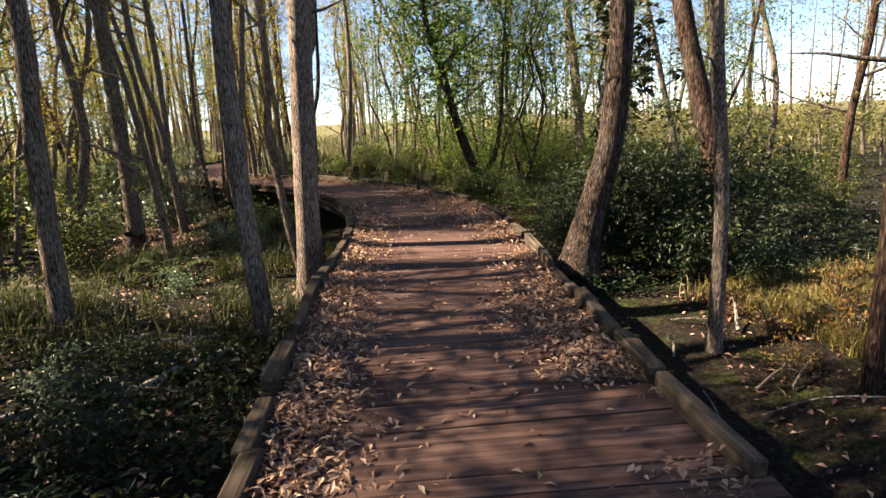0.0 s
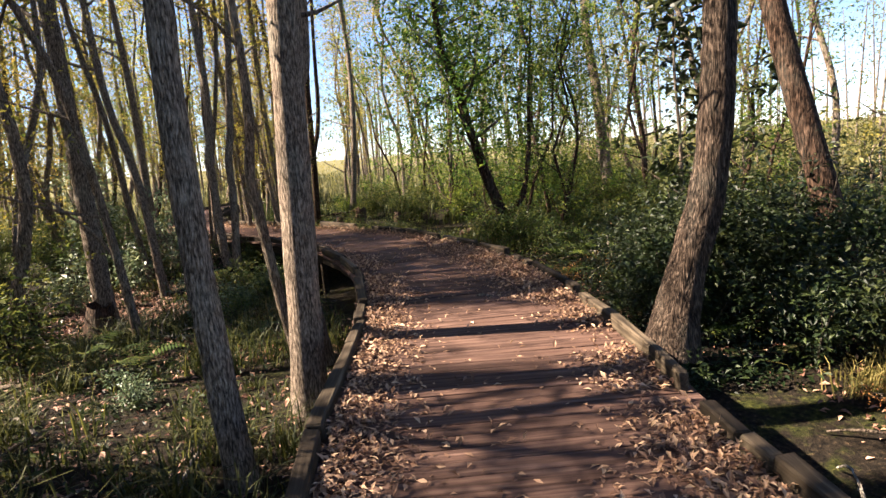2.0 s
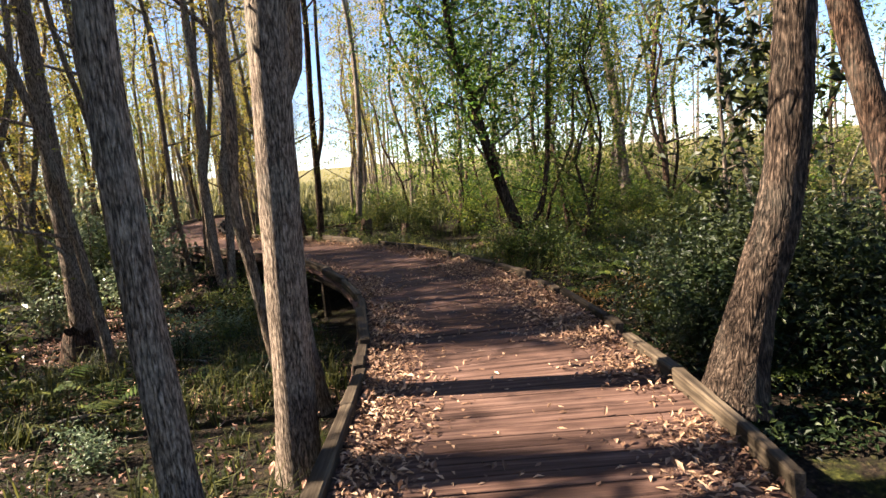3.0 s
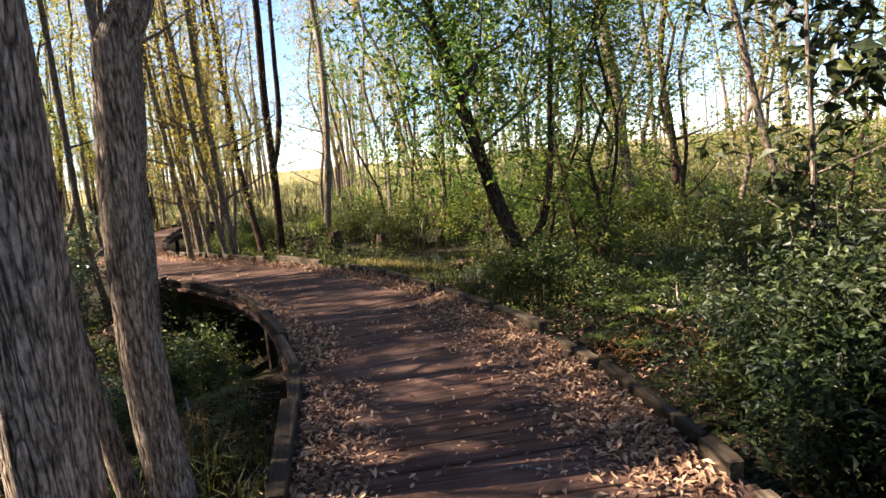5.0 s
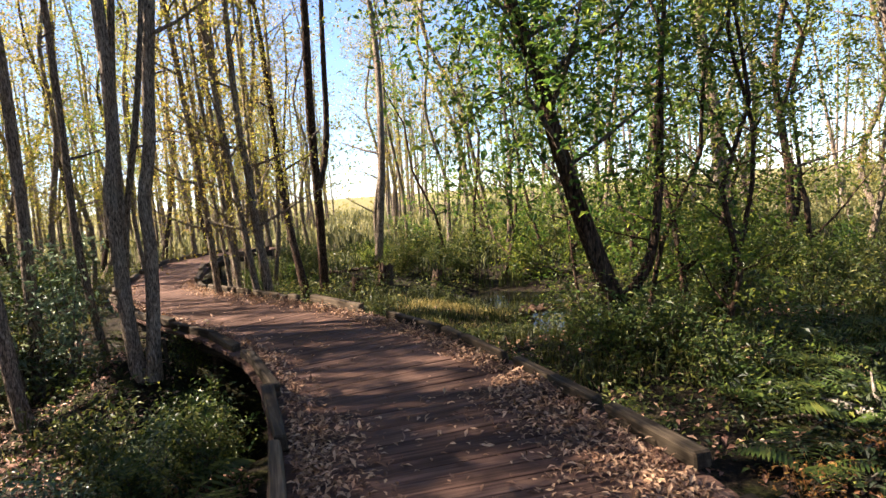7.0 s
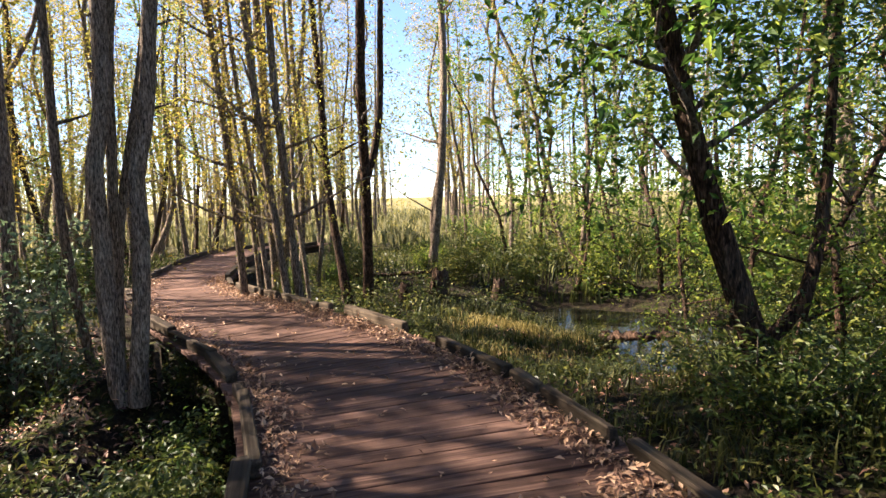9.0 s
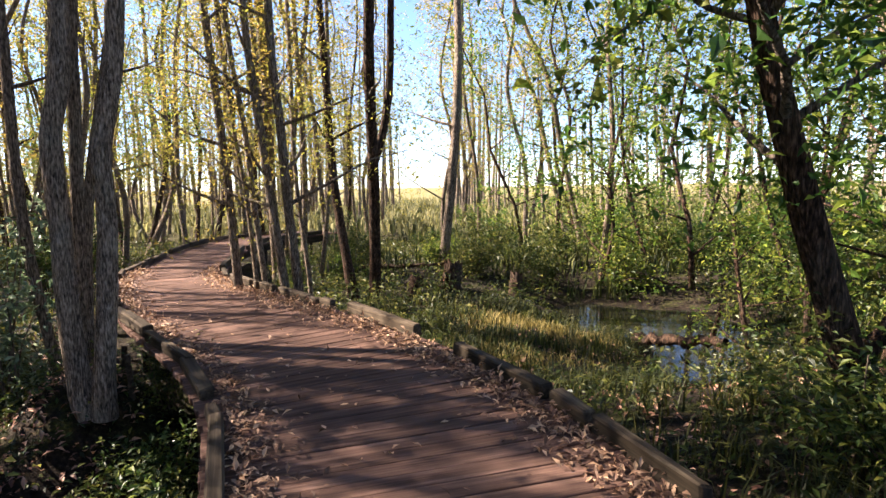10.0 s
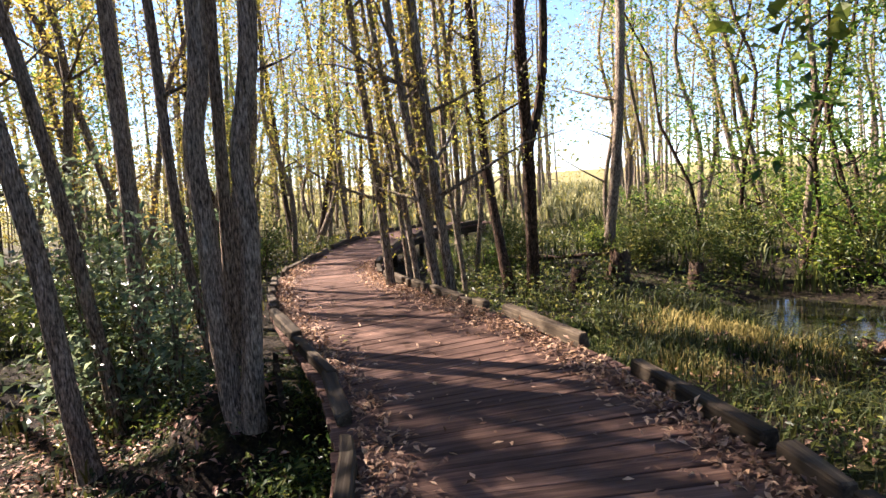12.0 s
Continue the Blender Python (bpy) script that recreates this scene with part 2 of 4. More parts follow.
def leaves(points, size, g, width=0.45, droop=0.3, up=0.4, folded=True):
    """A leaf at each point, each turned its own way: folded along its rib, or one flat quad for leaves far off."""
    n = len(points)
    size = size * (0.6 + 0.8 * g.random(n))
    d = g.normal(size=(n, 3))
    d[:, 2] = d[:, 2] * 0.5 - droop
    d /= np.linalg.norm(d, axis=1)[:, None]
    h = g.normal(size=(n, 3)) * (1 - up) + np.array([0, 0, up * 2.2])
    s = np.cross(d, h)
    s /= np.linalg.norm(s, axis=1)[:, None] + 1e-9
    nn = np.cross(s, d)
    L, W = size[:, None], (size * width)[:, None]
    base = points
    tip = points + d * L - nn * L * 0.12
    mid = points + d * L * 0.5 + nn * L * 0.02
    a = mid + s * W * 0.5 + nn * W * 0.25
    b = mid - s * W * 0.5 + nn * W * 0.25
    if not folded:
        k = np.arange(n)[:, None] * 4
        return np.stack([base, a, tip, b], 1).reshape(-1, 3), np.hstack([k, k + 1, k + 2, k + 3])
    v = np.stack([base, a, tip, mid, b], 1).reshape(-1, 3)
    k = np.arange(n)[:, None] * 5
    f = np.stack([np.hstack([k, k + 1, k + 2, k + 3]), np.hstack([k, k + 3, k + 2, k + 4])], 1).reshape(-1, 4)
    return v, f


def blades(points, height, g, width=0.012, lean=0.45):
    """Grass blades: bent strips of two quads."""
    n = len(points)
    h = (height * (0.5 + 0.8 * g.random(n)))[:, None]
    a = g.random(n) * 2 * np.pi
    d = np.stack([np.cos(a), np.sin(a), np.zeros(n)], 1)
    s = np.stack([-np.sin(a), np.cos(a), np.zeros(n)], 1) * width * (0.7 + 0.6 * g.random((n, 1)))
    le = lean * (0.2 + g.random((n, 1)) * 1.3)
    up = np.array([0, 0, 1.0])
    m = points + up * h * 0.6 + d * h * le * 0.3
    t = points + up * h * (1 - 0.35 * le) + d * h * le
    v = np.stack([points - s, points + s, m + s * 0.8, m - s * 0.8, t + s * 0.15, t - s * 0.15], 1).reshape(-1, 3)
    k = np.arange(n)[:, None] * 6
    f = np.stack([np.hstack([k, k + 1, k + 2, k + 3]), np.hstack([k + 3, k + 2, k + 4, k + 5])], 1).reshape(-1, 4)
    return v, f


def box_mesh(name, sx, sy, sz, bevel, mat, seed=0, uneven=0.0):
    """A sawn timber: a box with worn, slightly uneven edges."""
    bm = bmesh.new()
    bmesh.ops.create_cube(bm, size=1)
    g = np.random.default_rng(seed)
    for v in bm.verts:
        v.co = Vector((v.co.x * sx, v.co.y * sy, v.co.z * sz)) + Vector(g.normal(size=3) * uneven)
    bmesh.ops.bevel(bm, geom=list(bm.edges), offset=bevel, segments=1, affect="EDGES")
    me = bpy.data.meshes.new(name)
    bm.to_mesh(me)
    bm.free()
    me.materials.append(mat)
    return me


# ---- the walk's line ----
CENTRE = [(0.45, -3.0), (0.38, -0.5), (0.25, 2.2), (0.06, 4.0), (-0.07, 6.0), (-0.14, 7.7), (-0.39, 9.55), (-0.67, 10.7), (-1.02, 11.65), (-1.59, 12.85),
          (-2.38, 14.14), (-3.32, 15.22), (-4.4, 16.15), (-5.55, 17.1), (-6.7, 18.15), (-7.7, 19.5), (-8.55, 21.3), (-9.4, 23.4), (-9.9, 26.0), (-9.3, 29.0)]
WIDE = [1.15, 1.13, 1.14, 1.17, 1.2, 1.2, 1.18, 1.16, 1.14, 1.09, 1.06, 1.05, 1.06, 1.0, 0.88, 0.84, 0.84, 0.84, 0.84, 0.84]
LINE = smooth_line(CENTRE, 0.05)
RUN = np.concatenate([[0], np.cumsum(np.linalg.norm(np.diff(LINE, axis=0), axis=1))])

KNOTS = [RUN[np.argmin(((LINE - np.array(c)) ** 2).sum(1))] for c in CENTRE]


def half_at(s):
    """Half the walk's width s metres along it."""
    return np.interp(s, KNOTS, WIDE)


def on_walk(s, side=0.0):
    """Place on the walk s metres along it, side metres right of its middle, and its heading in radians from +y."""
    x, y = np.interp(s, RUN, LINE[:, 0]), np.interp(s, RUN, LINE[:, 1])
    dx = np.interp(s + 0.3, RUN, LINE[:, 0]) - np.interp(s - 0.3, RUN, LINE[:, 0])
    dy = np.interp(s + 0.3, RUN, LINE[:, 1]) - np.interp(s - 0.3, RUN, LINE[:, 1])
    d = math.hypot(dx, dy) + 1e-9
    return x + dy / d * side, y - dx / d * side, math.atan2(-dx, dy)


def off_walk(x, y):
    """Distance of places from the walk's middle line."""
    p = np.stack([np.ravel(x), np.ravel(y)], 1)
    return np.sqrt(((p[:, None, :] - LINE[None, ::6, :]) ** 2).sum(-1)).min(1).reshape(np.shape(x))


def bumps(x, y, seed=0):
    """A smooth uneven field from a few waves."""
    g = np.random.default_rng(100 + seed)
    z = np.zeros(np.shape(x))
    for k in range(14):
        f = 0.25 * 1.35 ** k
        a, ph = g.random() * 6.28, g.random() * 6.28
        z = z + np.sin(f * (np.cos(a) * x + np.sin(a) * y) + ph) / (1.5 + f * 1.2)
    return z


def hill(x, y, cx, cy, r):
    return np.exp(-((x - cx) ** 2 + (y - cy) ** 2) / (r * r))


def ground_z(x, y):
    x, y = np.asarray(x, float), np.asarray(y, float)
    near = 1 / (1 + np.exp(np.minimum((np.hypot(x + 2, y - 12) - 45) / 6, 50)))
    z = -0.72 + bumps(x, y) * 0.05 * (0.4 + near)
    z = z - 0.17 * hill(x, y, -7, 12, 4.0) - 0.75 * hill(x, y, -4.05, 14.5, 1.2) - 0.2 * hill(x, y, 3.2, 6, 2.5) - 0.3 * hill(x, y, 1.9, 4.5, 1.5) - 0.25 * hill(x, y, 1.9, 6.8, 1.3) - 0.3 * hill(x, y, 2.4, 3.4, 1.2)
    z = z + 0.32 * hill(x, y, 2.0, 15.5, 3.0) + 0.3 * hill(x, y, -5, 23, 4.5) + 0.15 * hill(x, y, 5, 24, 8)
    z = z - 0.42 * hill(x, y, 0.2, 17.8, 1.3) - 0.6 * hill(x, y, -0.3, 21.4, 1.9) - 0.35 * hill(x, y, 1.5, 19.6, 1.5)
    return z + 0.85 * hill(x, y, -5.25, 14.95, 0.75)


# ---- ground and water ----
def build_ground():
    near = np.arange(-40, 60.01, 0.4)
    far = 60 * 1.25 ** np.arange(1, 19)
    xs = np.concatenate([-far[::-1] + 20, near, far])
    X, Y = np.meshgrid(xs, xs + 6, indexing="ij")
    Z = ground_z(X, Y)
    n = len(xs)
    i, j = np.meshgrid(np.arange(n - 1), np.arange(n - 1), indexing="ij")
    f = np.stack([i * n + j, (i + 1) * n + j, (i + 1) * n + j + 1, i * n + j + 1], -1).reshape(-1, 4)
    ob = new("ground", mesh_of("ground", np.stack([X, Y, Z], -1).reshape(-1, 3), f, GROUND, True))
    tagged(ob, "dark mossy swamp floor of soil, moss and straw", "ground", kind="structure")


def build_water():
    a = np.arange(48) * 2 * np.pi / 48
    r = 1 + 0.12 * np.sin(3 * a + 1) + 0.08 * np.sin(7 * a)
    ring = np.stack([0.1 + 4.0 * r * np.cos(a), 19.0 + 3.6 * r * np.sin(a), np.full(48, -0.92)], 1)
    v = np.vstack([ring, [[0.1, 19.0, -0.92]]])
    f = np.stack([np.arange(48), (np.arange(48) + 1) % 48, np.full(48, 48)], 1)
    tagged(new("water", mesh_of("water", v, f, WATER)), "still dark swamp pool reflecting blue sky", "water", kind="structure")


build_ground()
build_water()


# ---- trees ----
def trunk_line(points, radius, top, flare=1.5, step=0.3):
    """Line and radii of a trunk through points, tapering to top of its radius, widening at the foot."""
    line = smooth_line(points, step)
    h = np.concatenate([[0], np.cumsum(np.linalg.norm(np.diff(line, axis=0), axis=1))])
    u = h / h[-1]
    r = radius * (1 - (1 - top) * u ** 1.1) * (1 + (flare - 1) * np.exp(-h / (1.6 * radius + 0.12)))
    return line, r


def limbs_on(line, radii, g, count, start, reach, sides=5, rise=0.6):
    """Tapered limbs leaving a trunk above the share start of its length; gives pieces and tip lines."""
    pieces, tips = [], []
    for k in range(count):
        u = start + (1 - start) * (k + g.random()) / count
        i = min(int(u * (len(line) - 1)), len(line) - 2)
        a = g.random() * 2 * np.pi
        L = reach * (0.55 + 0.7 * g.random()) * (1.15 - 0.6 * u)
        d = np.array([np.cos(a), np.sin(a), rise * (0.3 + 1.2 * g.random())])
        d /= np.linalg.norm(d)
        p = [line[i] + d * L * q + np.array([0, 0, 0.12 * L * q * q]) + g.normal(size=3) * 0.05 * L * q for q in (0, 0.35, 0.7, 1.0)]
        w = smooth_line(p, L / 5)
        r0 = min(radii[i] * 0.5, 0.012 + 0.02 * L)
        pieces.append(tube(w, np.linspace(r0, r0 * 0.18, len(w)), sides))
        tips.append(w)
    return pieces, tips


def crown_points(tips, g, per_limb, spread):
    pts = []
    for w in tips:
        n = max(1, per_limb // 9)
        c = w[g.integers(len(w) // 3, len(w), n)] + g.normal(size=(n, 3)) * spread
        pts.append(np.repeat(c, 9, 0) + g.normal(size=(n * 9, 3)) * 0.075)
    return np.vstack(pts)


def build_tree(points, radius, leaf, bark, g, name="tree", limbs=10, start=0.45, reach=1.8, per_limb=60, spread=0.28, size=0.09,
               sides=8, rough=0.15, flare=1.5, top=0.3, step=0.3, folded=True):
    """A tree with trunk, branches and crown, its Empty standing at the foot."""
    base = np.array(points[0], float)
    line, radii = trunk_line(np.array(points, float) - base, radius, top, flare, step)
    root = new(name)
    root.location = base
    part("trunk", mesh_of("trunk", *tube(line, radii, sides, rough, int(g.integers(1e6))), bark, True), root)
    if limbs:
        pieces, tips = limbs_on(line, radii, g, limbs, start, reach)
        for v, f in pieces:
            part("branch", mesh_of("branch", v, f, bark if radius < 0.1 else TWIG, True), root)
        if per_limb:
            part("crown", mesh_of("crown", *leaves(crown_points(tips, g, per_limb, spread), size, g, folded=folded), leaf), root)
    return root


def upright(x, y, x3, y3, height, g, z0=None, wobble=0.12, bend=0.0):
    """Trunk points from the foot at (x, y) through (x3, y3) at 3 m, on to the given height."""
    z0 = float(ground_z(x, y)) - 0.05 if z0 is None else z0
    sx, sy = (x3 - x) / (3 - z0), (y3 - y) / (3 - z0)
    out = []
    for k, z in enumerate(np.linspace(z0, height, 8)):
        h = z - z0
        if h > 5:
            h = 5 + (h - 5) * 0.6
        w = wobble * g.normal(size=2) * (0 < k) * (0.4 if z < 3.5 else 1)
        out.append((x + sx * h + w[0], y + sy * h + w[1], z))
    return out


# the single trees that line the walk: foot x, y, place at 3 m, height, radius, bark, leaf, label
NEAR = [
    (-1.76, 7.55, -1.52, 7.36, 13.5, 0.148, BARK_PALE, LEAF_YELLOW, "tall straight tree with ridged tan bark against the boardwalk kerb"),
    (4.5, 9.39, 3.86, 10.2, 13.0, 0.17, BARK_DARK, LEAF_DEEP, "leaning shaded tree in the dark evergreen thicket"),
    (2.87, 6.26, 2.63, 5.89, 11.0, 0.078, BARK_PALE, LEAF_DEEP, "slim pale tree on the sunny bank"),
    (3.75, 5.1, 3.72, 5.2, 10.0, 0.075, BARK_DARK, LEAF_DEEP, "thin dark tree with bare side twigs"),
    (-4.5, 20.5, -4.15, 19.4, 13.0, 0.095, BARK_DARK, LEAF_GREEN, "dark forked tree by the outer edge of the bend"),
    (-5.75, 15.45, -5.25, 15.4, 12.0, 0.05, BARK, LEAF_YELLOW, "thin tree of the clump beside the bend"),
    (-6.0, 15.4, -6.1, 15.1, 12.0, 0.055, BARK, LEAF_YELLOW, "thin tree of the clump beside the bend"),
    (-6.9, 14.9, -7.2, 14.6, 12.0, 0.07, BARK, LEAF_YELLOW, "grey tree behind the clump at the bend"),
    (-6.4, 21.6, -6.0, 20.9, 12.0, 0.06, BARK_PALE, LEAF_YELLOW, "slim tree in the row along the far bend"),
    (-6.9, 21.9, -6.2, 21.3, 12.0, 0.055, BARK, LEAF_YELLOW, "slim tree in the row along the far bend"),
    (-7.6, 22.9, -7.4, 22.2, 13.0, 0.07, BARK, LEAF_YELLOW, "slim tree in the row along the far bend"),
    (-6.5, 22.8, -6.0, 22.2, 12.0, 0.05, BARK_PALE, LEAF_YELLOW, "slim tree in the row along the far bend"),
    (-7.2, 22.2, -6.9, 21.4, 13.0, 0.1, BARK, LEAF_YELLOW, "slim tree in the row along the far bend"),
    (5.2, 23.5, 4.9, 24.0, 13.0, 0.2, BARK, LEAF_GREEN, "stout leaning grey tree in the marsh scrub"),
]
for x, y, x3, y3, height, radius, bark, leaf, label in NEAR:
    pale = radius < 0.09
    t = build_tree(upright(x, y, x3, y3, height, rng, wobble=0.1 if pale else 0.05), radius, leaf, bark, rng, limbs=11, start=0.42, reach=2.0,
                   per_limb=170, spread=0.42, size=0.085, sides=14 if not pale else 10, rough=0.16, flare=1.28)
    tagged(t, label, "tree", "trees along the walk")
    line, radii = trunk_line(np.array(upright(x, y, x3, y3, height, rng, wobble=0)) - np.array(t.location), radius, 0.3)
    for v, f in limbs_on(line[:len(line) // 2 + 2], radii, rng, 3, 0.4, 0.75, rise=0.25)[0]:
        part("dead_branch", mesh_of("dead_branch", v, f, TWIG, True), t, "thin bare side branch")
    if label.startswith("dark forked"):
        w = smooth_line([line[8], line[8] + np.array([0.28, 0.1, 1.2]), line[8] + np.array([0.42, 0.1, 4.0]), line[8] + np.array([0.75, 0.2, 8.5])], 0.4)
        part("second_stem", mesh_of("second_stem", *tube(w, np.linspace(radius * 0.75, 0.02, len(w)), 10, 0.15, 3), bark, True), t)

# trees with bent stems: points from the foot up, radius, bark, label
BENT = [
    ([(-4.05, 6.1, -0.8), (-4.04, 6.12, 0.0), (-4.03, 6.12, 0.62), (-4.0, 6.14, 1.75), (-3.97, 6.17, 2.8), (-4.2, 6.3, 6.0), (-4.1, 6.5, 11.0)],
     0.11, BARK, "grey tree in the grass of the hollow"),
    ([(-6.46, 12.36, -0.95), (-6.48, 12.35, 0.86), (-6.5, 12.34, 2.21), (-6.52, 12.33, 3.67), (-6.6, 12.4, 7.0), (-6.4, 12.6, 12.5)],
     0.16, BARK, "grey trunk rising from the mossy hollow"),
    ([(-1.95, 6.28, -0.8), (-1.99, 6.28, -0.3), (-2.03, 6.28, 0.3), (-2.06, 6.28, 1.0), (-2.08, 6.28, 1.7), (-2.08, 6.28, 2.3), (-2.07, 6.28, 2.9), (-2.2, 6.3, 5.5), (-2.1, 6.5, 9.0), (-2.3, 6.6, 12.5)],
     0.106, BARK_PALE, "slender leaning tree with grey-brown bark beside the boardwalk kerb"),
    ([(-1.86, 8.7, -0.78), (-1.93, 8.65, 0.03), (-1.96, 8.63, 0.7), (-1.95, 8.64, 1.48), (-1.9, 8.66, 2.1), (-1.88, 8.67, 2.3), (-1.77, 8.73, 2.55), (-1.72, 8.8, 4.2), (-1.9, 9.0, 8.0), (-1.7, 9.2, 12.0)],
     0.112, BARK_PALE, "crooked ridged tree kinked above head height behind the kerb"),
    ([(-2.2, 8.95, -0.8), (-2.31, 8.89, -0.08), (-2.41, 8.84, 0.83), (-2.47, 8.8, 1.45), (-2.4, 8.82, 2.4), (-2.5, 8.9, 5.0), (-2.3, 9.2, 10.0)],
     0.058, BARK, "thin leaning tree behind the crooked one"),
    ([(-5.12, 14.74, -0.48), (-5.17, 14.72, -0.25), (-5.2, 14.69, 0.45), (-5.21, 14.69, 1.18), (-5.23, 14.68, 1.83), (-5.15, 14.75, 2.47), (-5.17, 14.8, 4.0), (-5.4, 15.0, 8.0), (-5.3, 15.2, 12.5)],
     0.086, BARK_PALE, "grey stem of the clump beside the bend"),
    ([(-5.38, 15.0, -0.48), (-5.44, 15.06, 0.15), (-5.42, 15.1, 1.14), (-5.38, 15.11, 2.1), (-5.36, 15.14, 3.0), (-5.2, 15.3, 6.0), (-5.4, 15.6, 11.5)],
     0.058, BARK, "thin stem of the clump beside the bend"),
    ([(-4.98, 14.74, -0.48), (-4.95, 14.72, -0.25), (-4.9, 14.76, 0.45), (-4.87, 14.8, 1.16), (-4.88, 14.8, 1.72), (-4.79, 14.88, 2.35), (-4.74, 14.91, 3.0), (-4.5, 15.0, 6.0), (-4.6, 15.1, 12.0)],
     0.08, BARK_PALE, "wavy grey stem of the clump beside the bend"),
    ([(-6.3, 14.2, -0.9), (-6.33, 14.13, -0.26), (-6.36, 14.1, 0.4), (-6.4, 14.05, 1.19), (-6.5, 13.98, 1.97), (-6.8, 13.9, 4.0), (-7.0, 13.9, 11.0)],
     0.085, BARK_PALE, "leaning grey tree on the littered bank"),
    ([(-6.96, 15.27, -0.9), (-6.94, 15.29, 0.7), (-6.92, 15.31, 1.56), (-6.93, 15.32, 2.55), (-6.95, 15.34, 3.4), (-7.2, 15.5, 7.0), (-7.0, 15.6, 12.0)],
     0.085, BARK_PALE, "straight grey tree behind the clump at the bend"),
    ([(-5.75, 18.23, -0.6), (-5.77, 18.22, 0.14), (-5.83, 18.18, 1.6), (-5.91, 18.13, 2.72), (-5.98, 18.1, 3.65), (-6.2, 18.0, 7.0), (-6.1, 17.9, 12.0)],
     0.085, BARK, "slim tree in the row outside the far bend"),
    ([(-4.92, 18.1, -0.7), (-4.97, 18.07, 0.03), (-5.12, 17.99, 1.56), (-5.25, 17.92, 2.95), (-5.32, 17.9, 3.8), (-5.6, 17.8, 8.0), (-5.5, 17.8, 12.0)],
     0.08, BARK_PALE, "slim tree in the row outside the far bend"),
    ([(-4.72, 18.07, -0.7), (-4.76, 18.05, 0.02), (-4.85, 18.01, 1.19), (-4.9, 17.98, 2.23), (-4.97, 17.94, 3.44), (-5.0, 17.9, 7.0), (-5.2, 17.9, 11.5)],
     0.09, BARK, "slim tree in the row outside the far bend"),
    ([(-5.38, 18.36, -0.7), (-5.41, 18.34, 0.05), (-5.5, 18.29, 1.2), (-5.58, 18.25, 2.32), (-5.72, 18.18, 3.6), (-5.9, 18.2, 7.0), (-6.0, 18.3, 11.0)],
     0.06, BARK_PALE, "slim tree in the row outside the far bend"),
    ([(-5.76, 18.8, -0.7), (-5.8, 18.79, 0.04), (-5.88, 18.74, 1.36), (-6.02, 18.68, 2.55), (-6.2, 18.6, 5.5), (-6.2, 18.7, 10.5)],
     0.05, BARK, "slim tree in the row outside the far bend"),
    ([(-5.4, 19.85, -0.7), (-5.42, 19.83, -0.05), (-5.56, 19.77, 1.56), (-5.58, 19.76, 3.1), (-5.6, 19.75, 5.0), (-5.8, 19.8, 12.0)],
     0.055, BARK_PALE, "slim tree in the row outside the far bend"),
]
for points, radius, bark, label in BENT:
    row = "row outside" in label
    t = build_tree(points, radius * (0.75 if row else 1.0), LEAF_YELLOW, bark, rng, limbs=20 if row else 12, start=0.14 if row else 0.36, reach=1.3 if row else 1.8, per_limb=230 if row else 140, spread=0.4,
                   size=0.055 if row else 0.08, sides=14, rough=0.16, flare=1.3, step=0.2)
    tagged(t, label, "tree", "trees along the walk")

# the stout tree whose foot sweeps towards the walk
t = build_tree([(1.8, 8.2, -0.65), (1.98, 8.28, 0.1), (2.25, 8.33, 1.0), (2.36, 8.36, 1.9), (2.42, 8.45, 3.2), (2.3, 8.6, 6), (2.5, 8.9, 9), (2.4, 9, 12.5)],
               0.178, LEAF_DEEP, BARK_FURROWED, rng, limbs=12, start=0.4, reach=2.2, per_limb=170, spread=0.4, sides=20, rough=0.22, flare=1.75, step=0.16)
tagged(t, "stout tree with deeply furrowed bark and a swept foot", "tree", "trees along the walk")
# the dark tree that leans over towards the walk, broken off high up
t = build_tree([(1.05, 15.5, -0.5), (0.72, 15.2, 0.2), (0.4, 15.05, 1.1), (0.12, 15.0, 2.1), (-0.1, 14.9, 3.0), (-0.3, 14.8, 3.5), (-0.38, 14.75, 4.6), (-0.2, 14.7, 6.5)],
               0.135, LEAF_GREEN, BARK_DARK, rng, limbs=26, start=0.3, reach=1.6, per_limb=400, spread=0.46, size=0.1, sides=14, rough=0.22, top=0.2)
tagged(t, "dark leaning tree with green leafy side shoots", "tree", "trees along the walk")
line, radii = trunk_line([(-0.2, -0.15, 0.6), (0.15, -0.05, 1.0), (0.35, 0.1, 1.9), (0.45, 0.2, 3.4), (0.6, 0.2, 5.2)], 0.065, 0.2, 1.0)
part("side_stem", mesh_of("side_stem", *tube(line, radii, 10, 0.2, 4), BARK_DARK, True), t)
shoot = smooth_line(np.array([(-0.05, 14.92, 2.75), (-0.7, 15.0, 2.55), (-1.35, 15.12, 2.0)]) - np.array([1.05, 15.5, -0.5]), 0.1)
limb = part("shoot", mesh_of("shoot", *tube(shoot, np.linspace(0.012, 0.003, len(shoot)), 6), TWIG, True), t)
part("foliage", mesh_of("foliage", *leaves(shoot[rng.integers(3, len(shoot), 60)] + rng.normal(size=(60, 3)) * 0.11, 0.12, rng, 0.7), LEAF_GREEN), limb)
# the evergreen with large leaves at the edge of the thicket
t = build_tree([(3.2, 11.5, -0.6), (3.15, 11.45, 1.2), (3.05, 11.4, 2.6), (3.1, 11.5, 4.2)], 0.035, LEAF_DEEP, TWIG, rng, "sapling", limbs=16, start=0.3, reach=1.3,
               per_limb=54, spread=0.2, size=0.19, top=0.3)
tagged(t, "young evergreen with large dark drooping leaves", "tree", "trees along the walk")


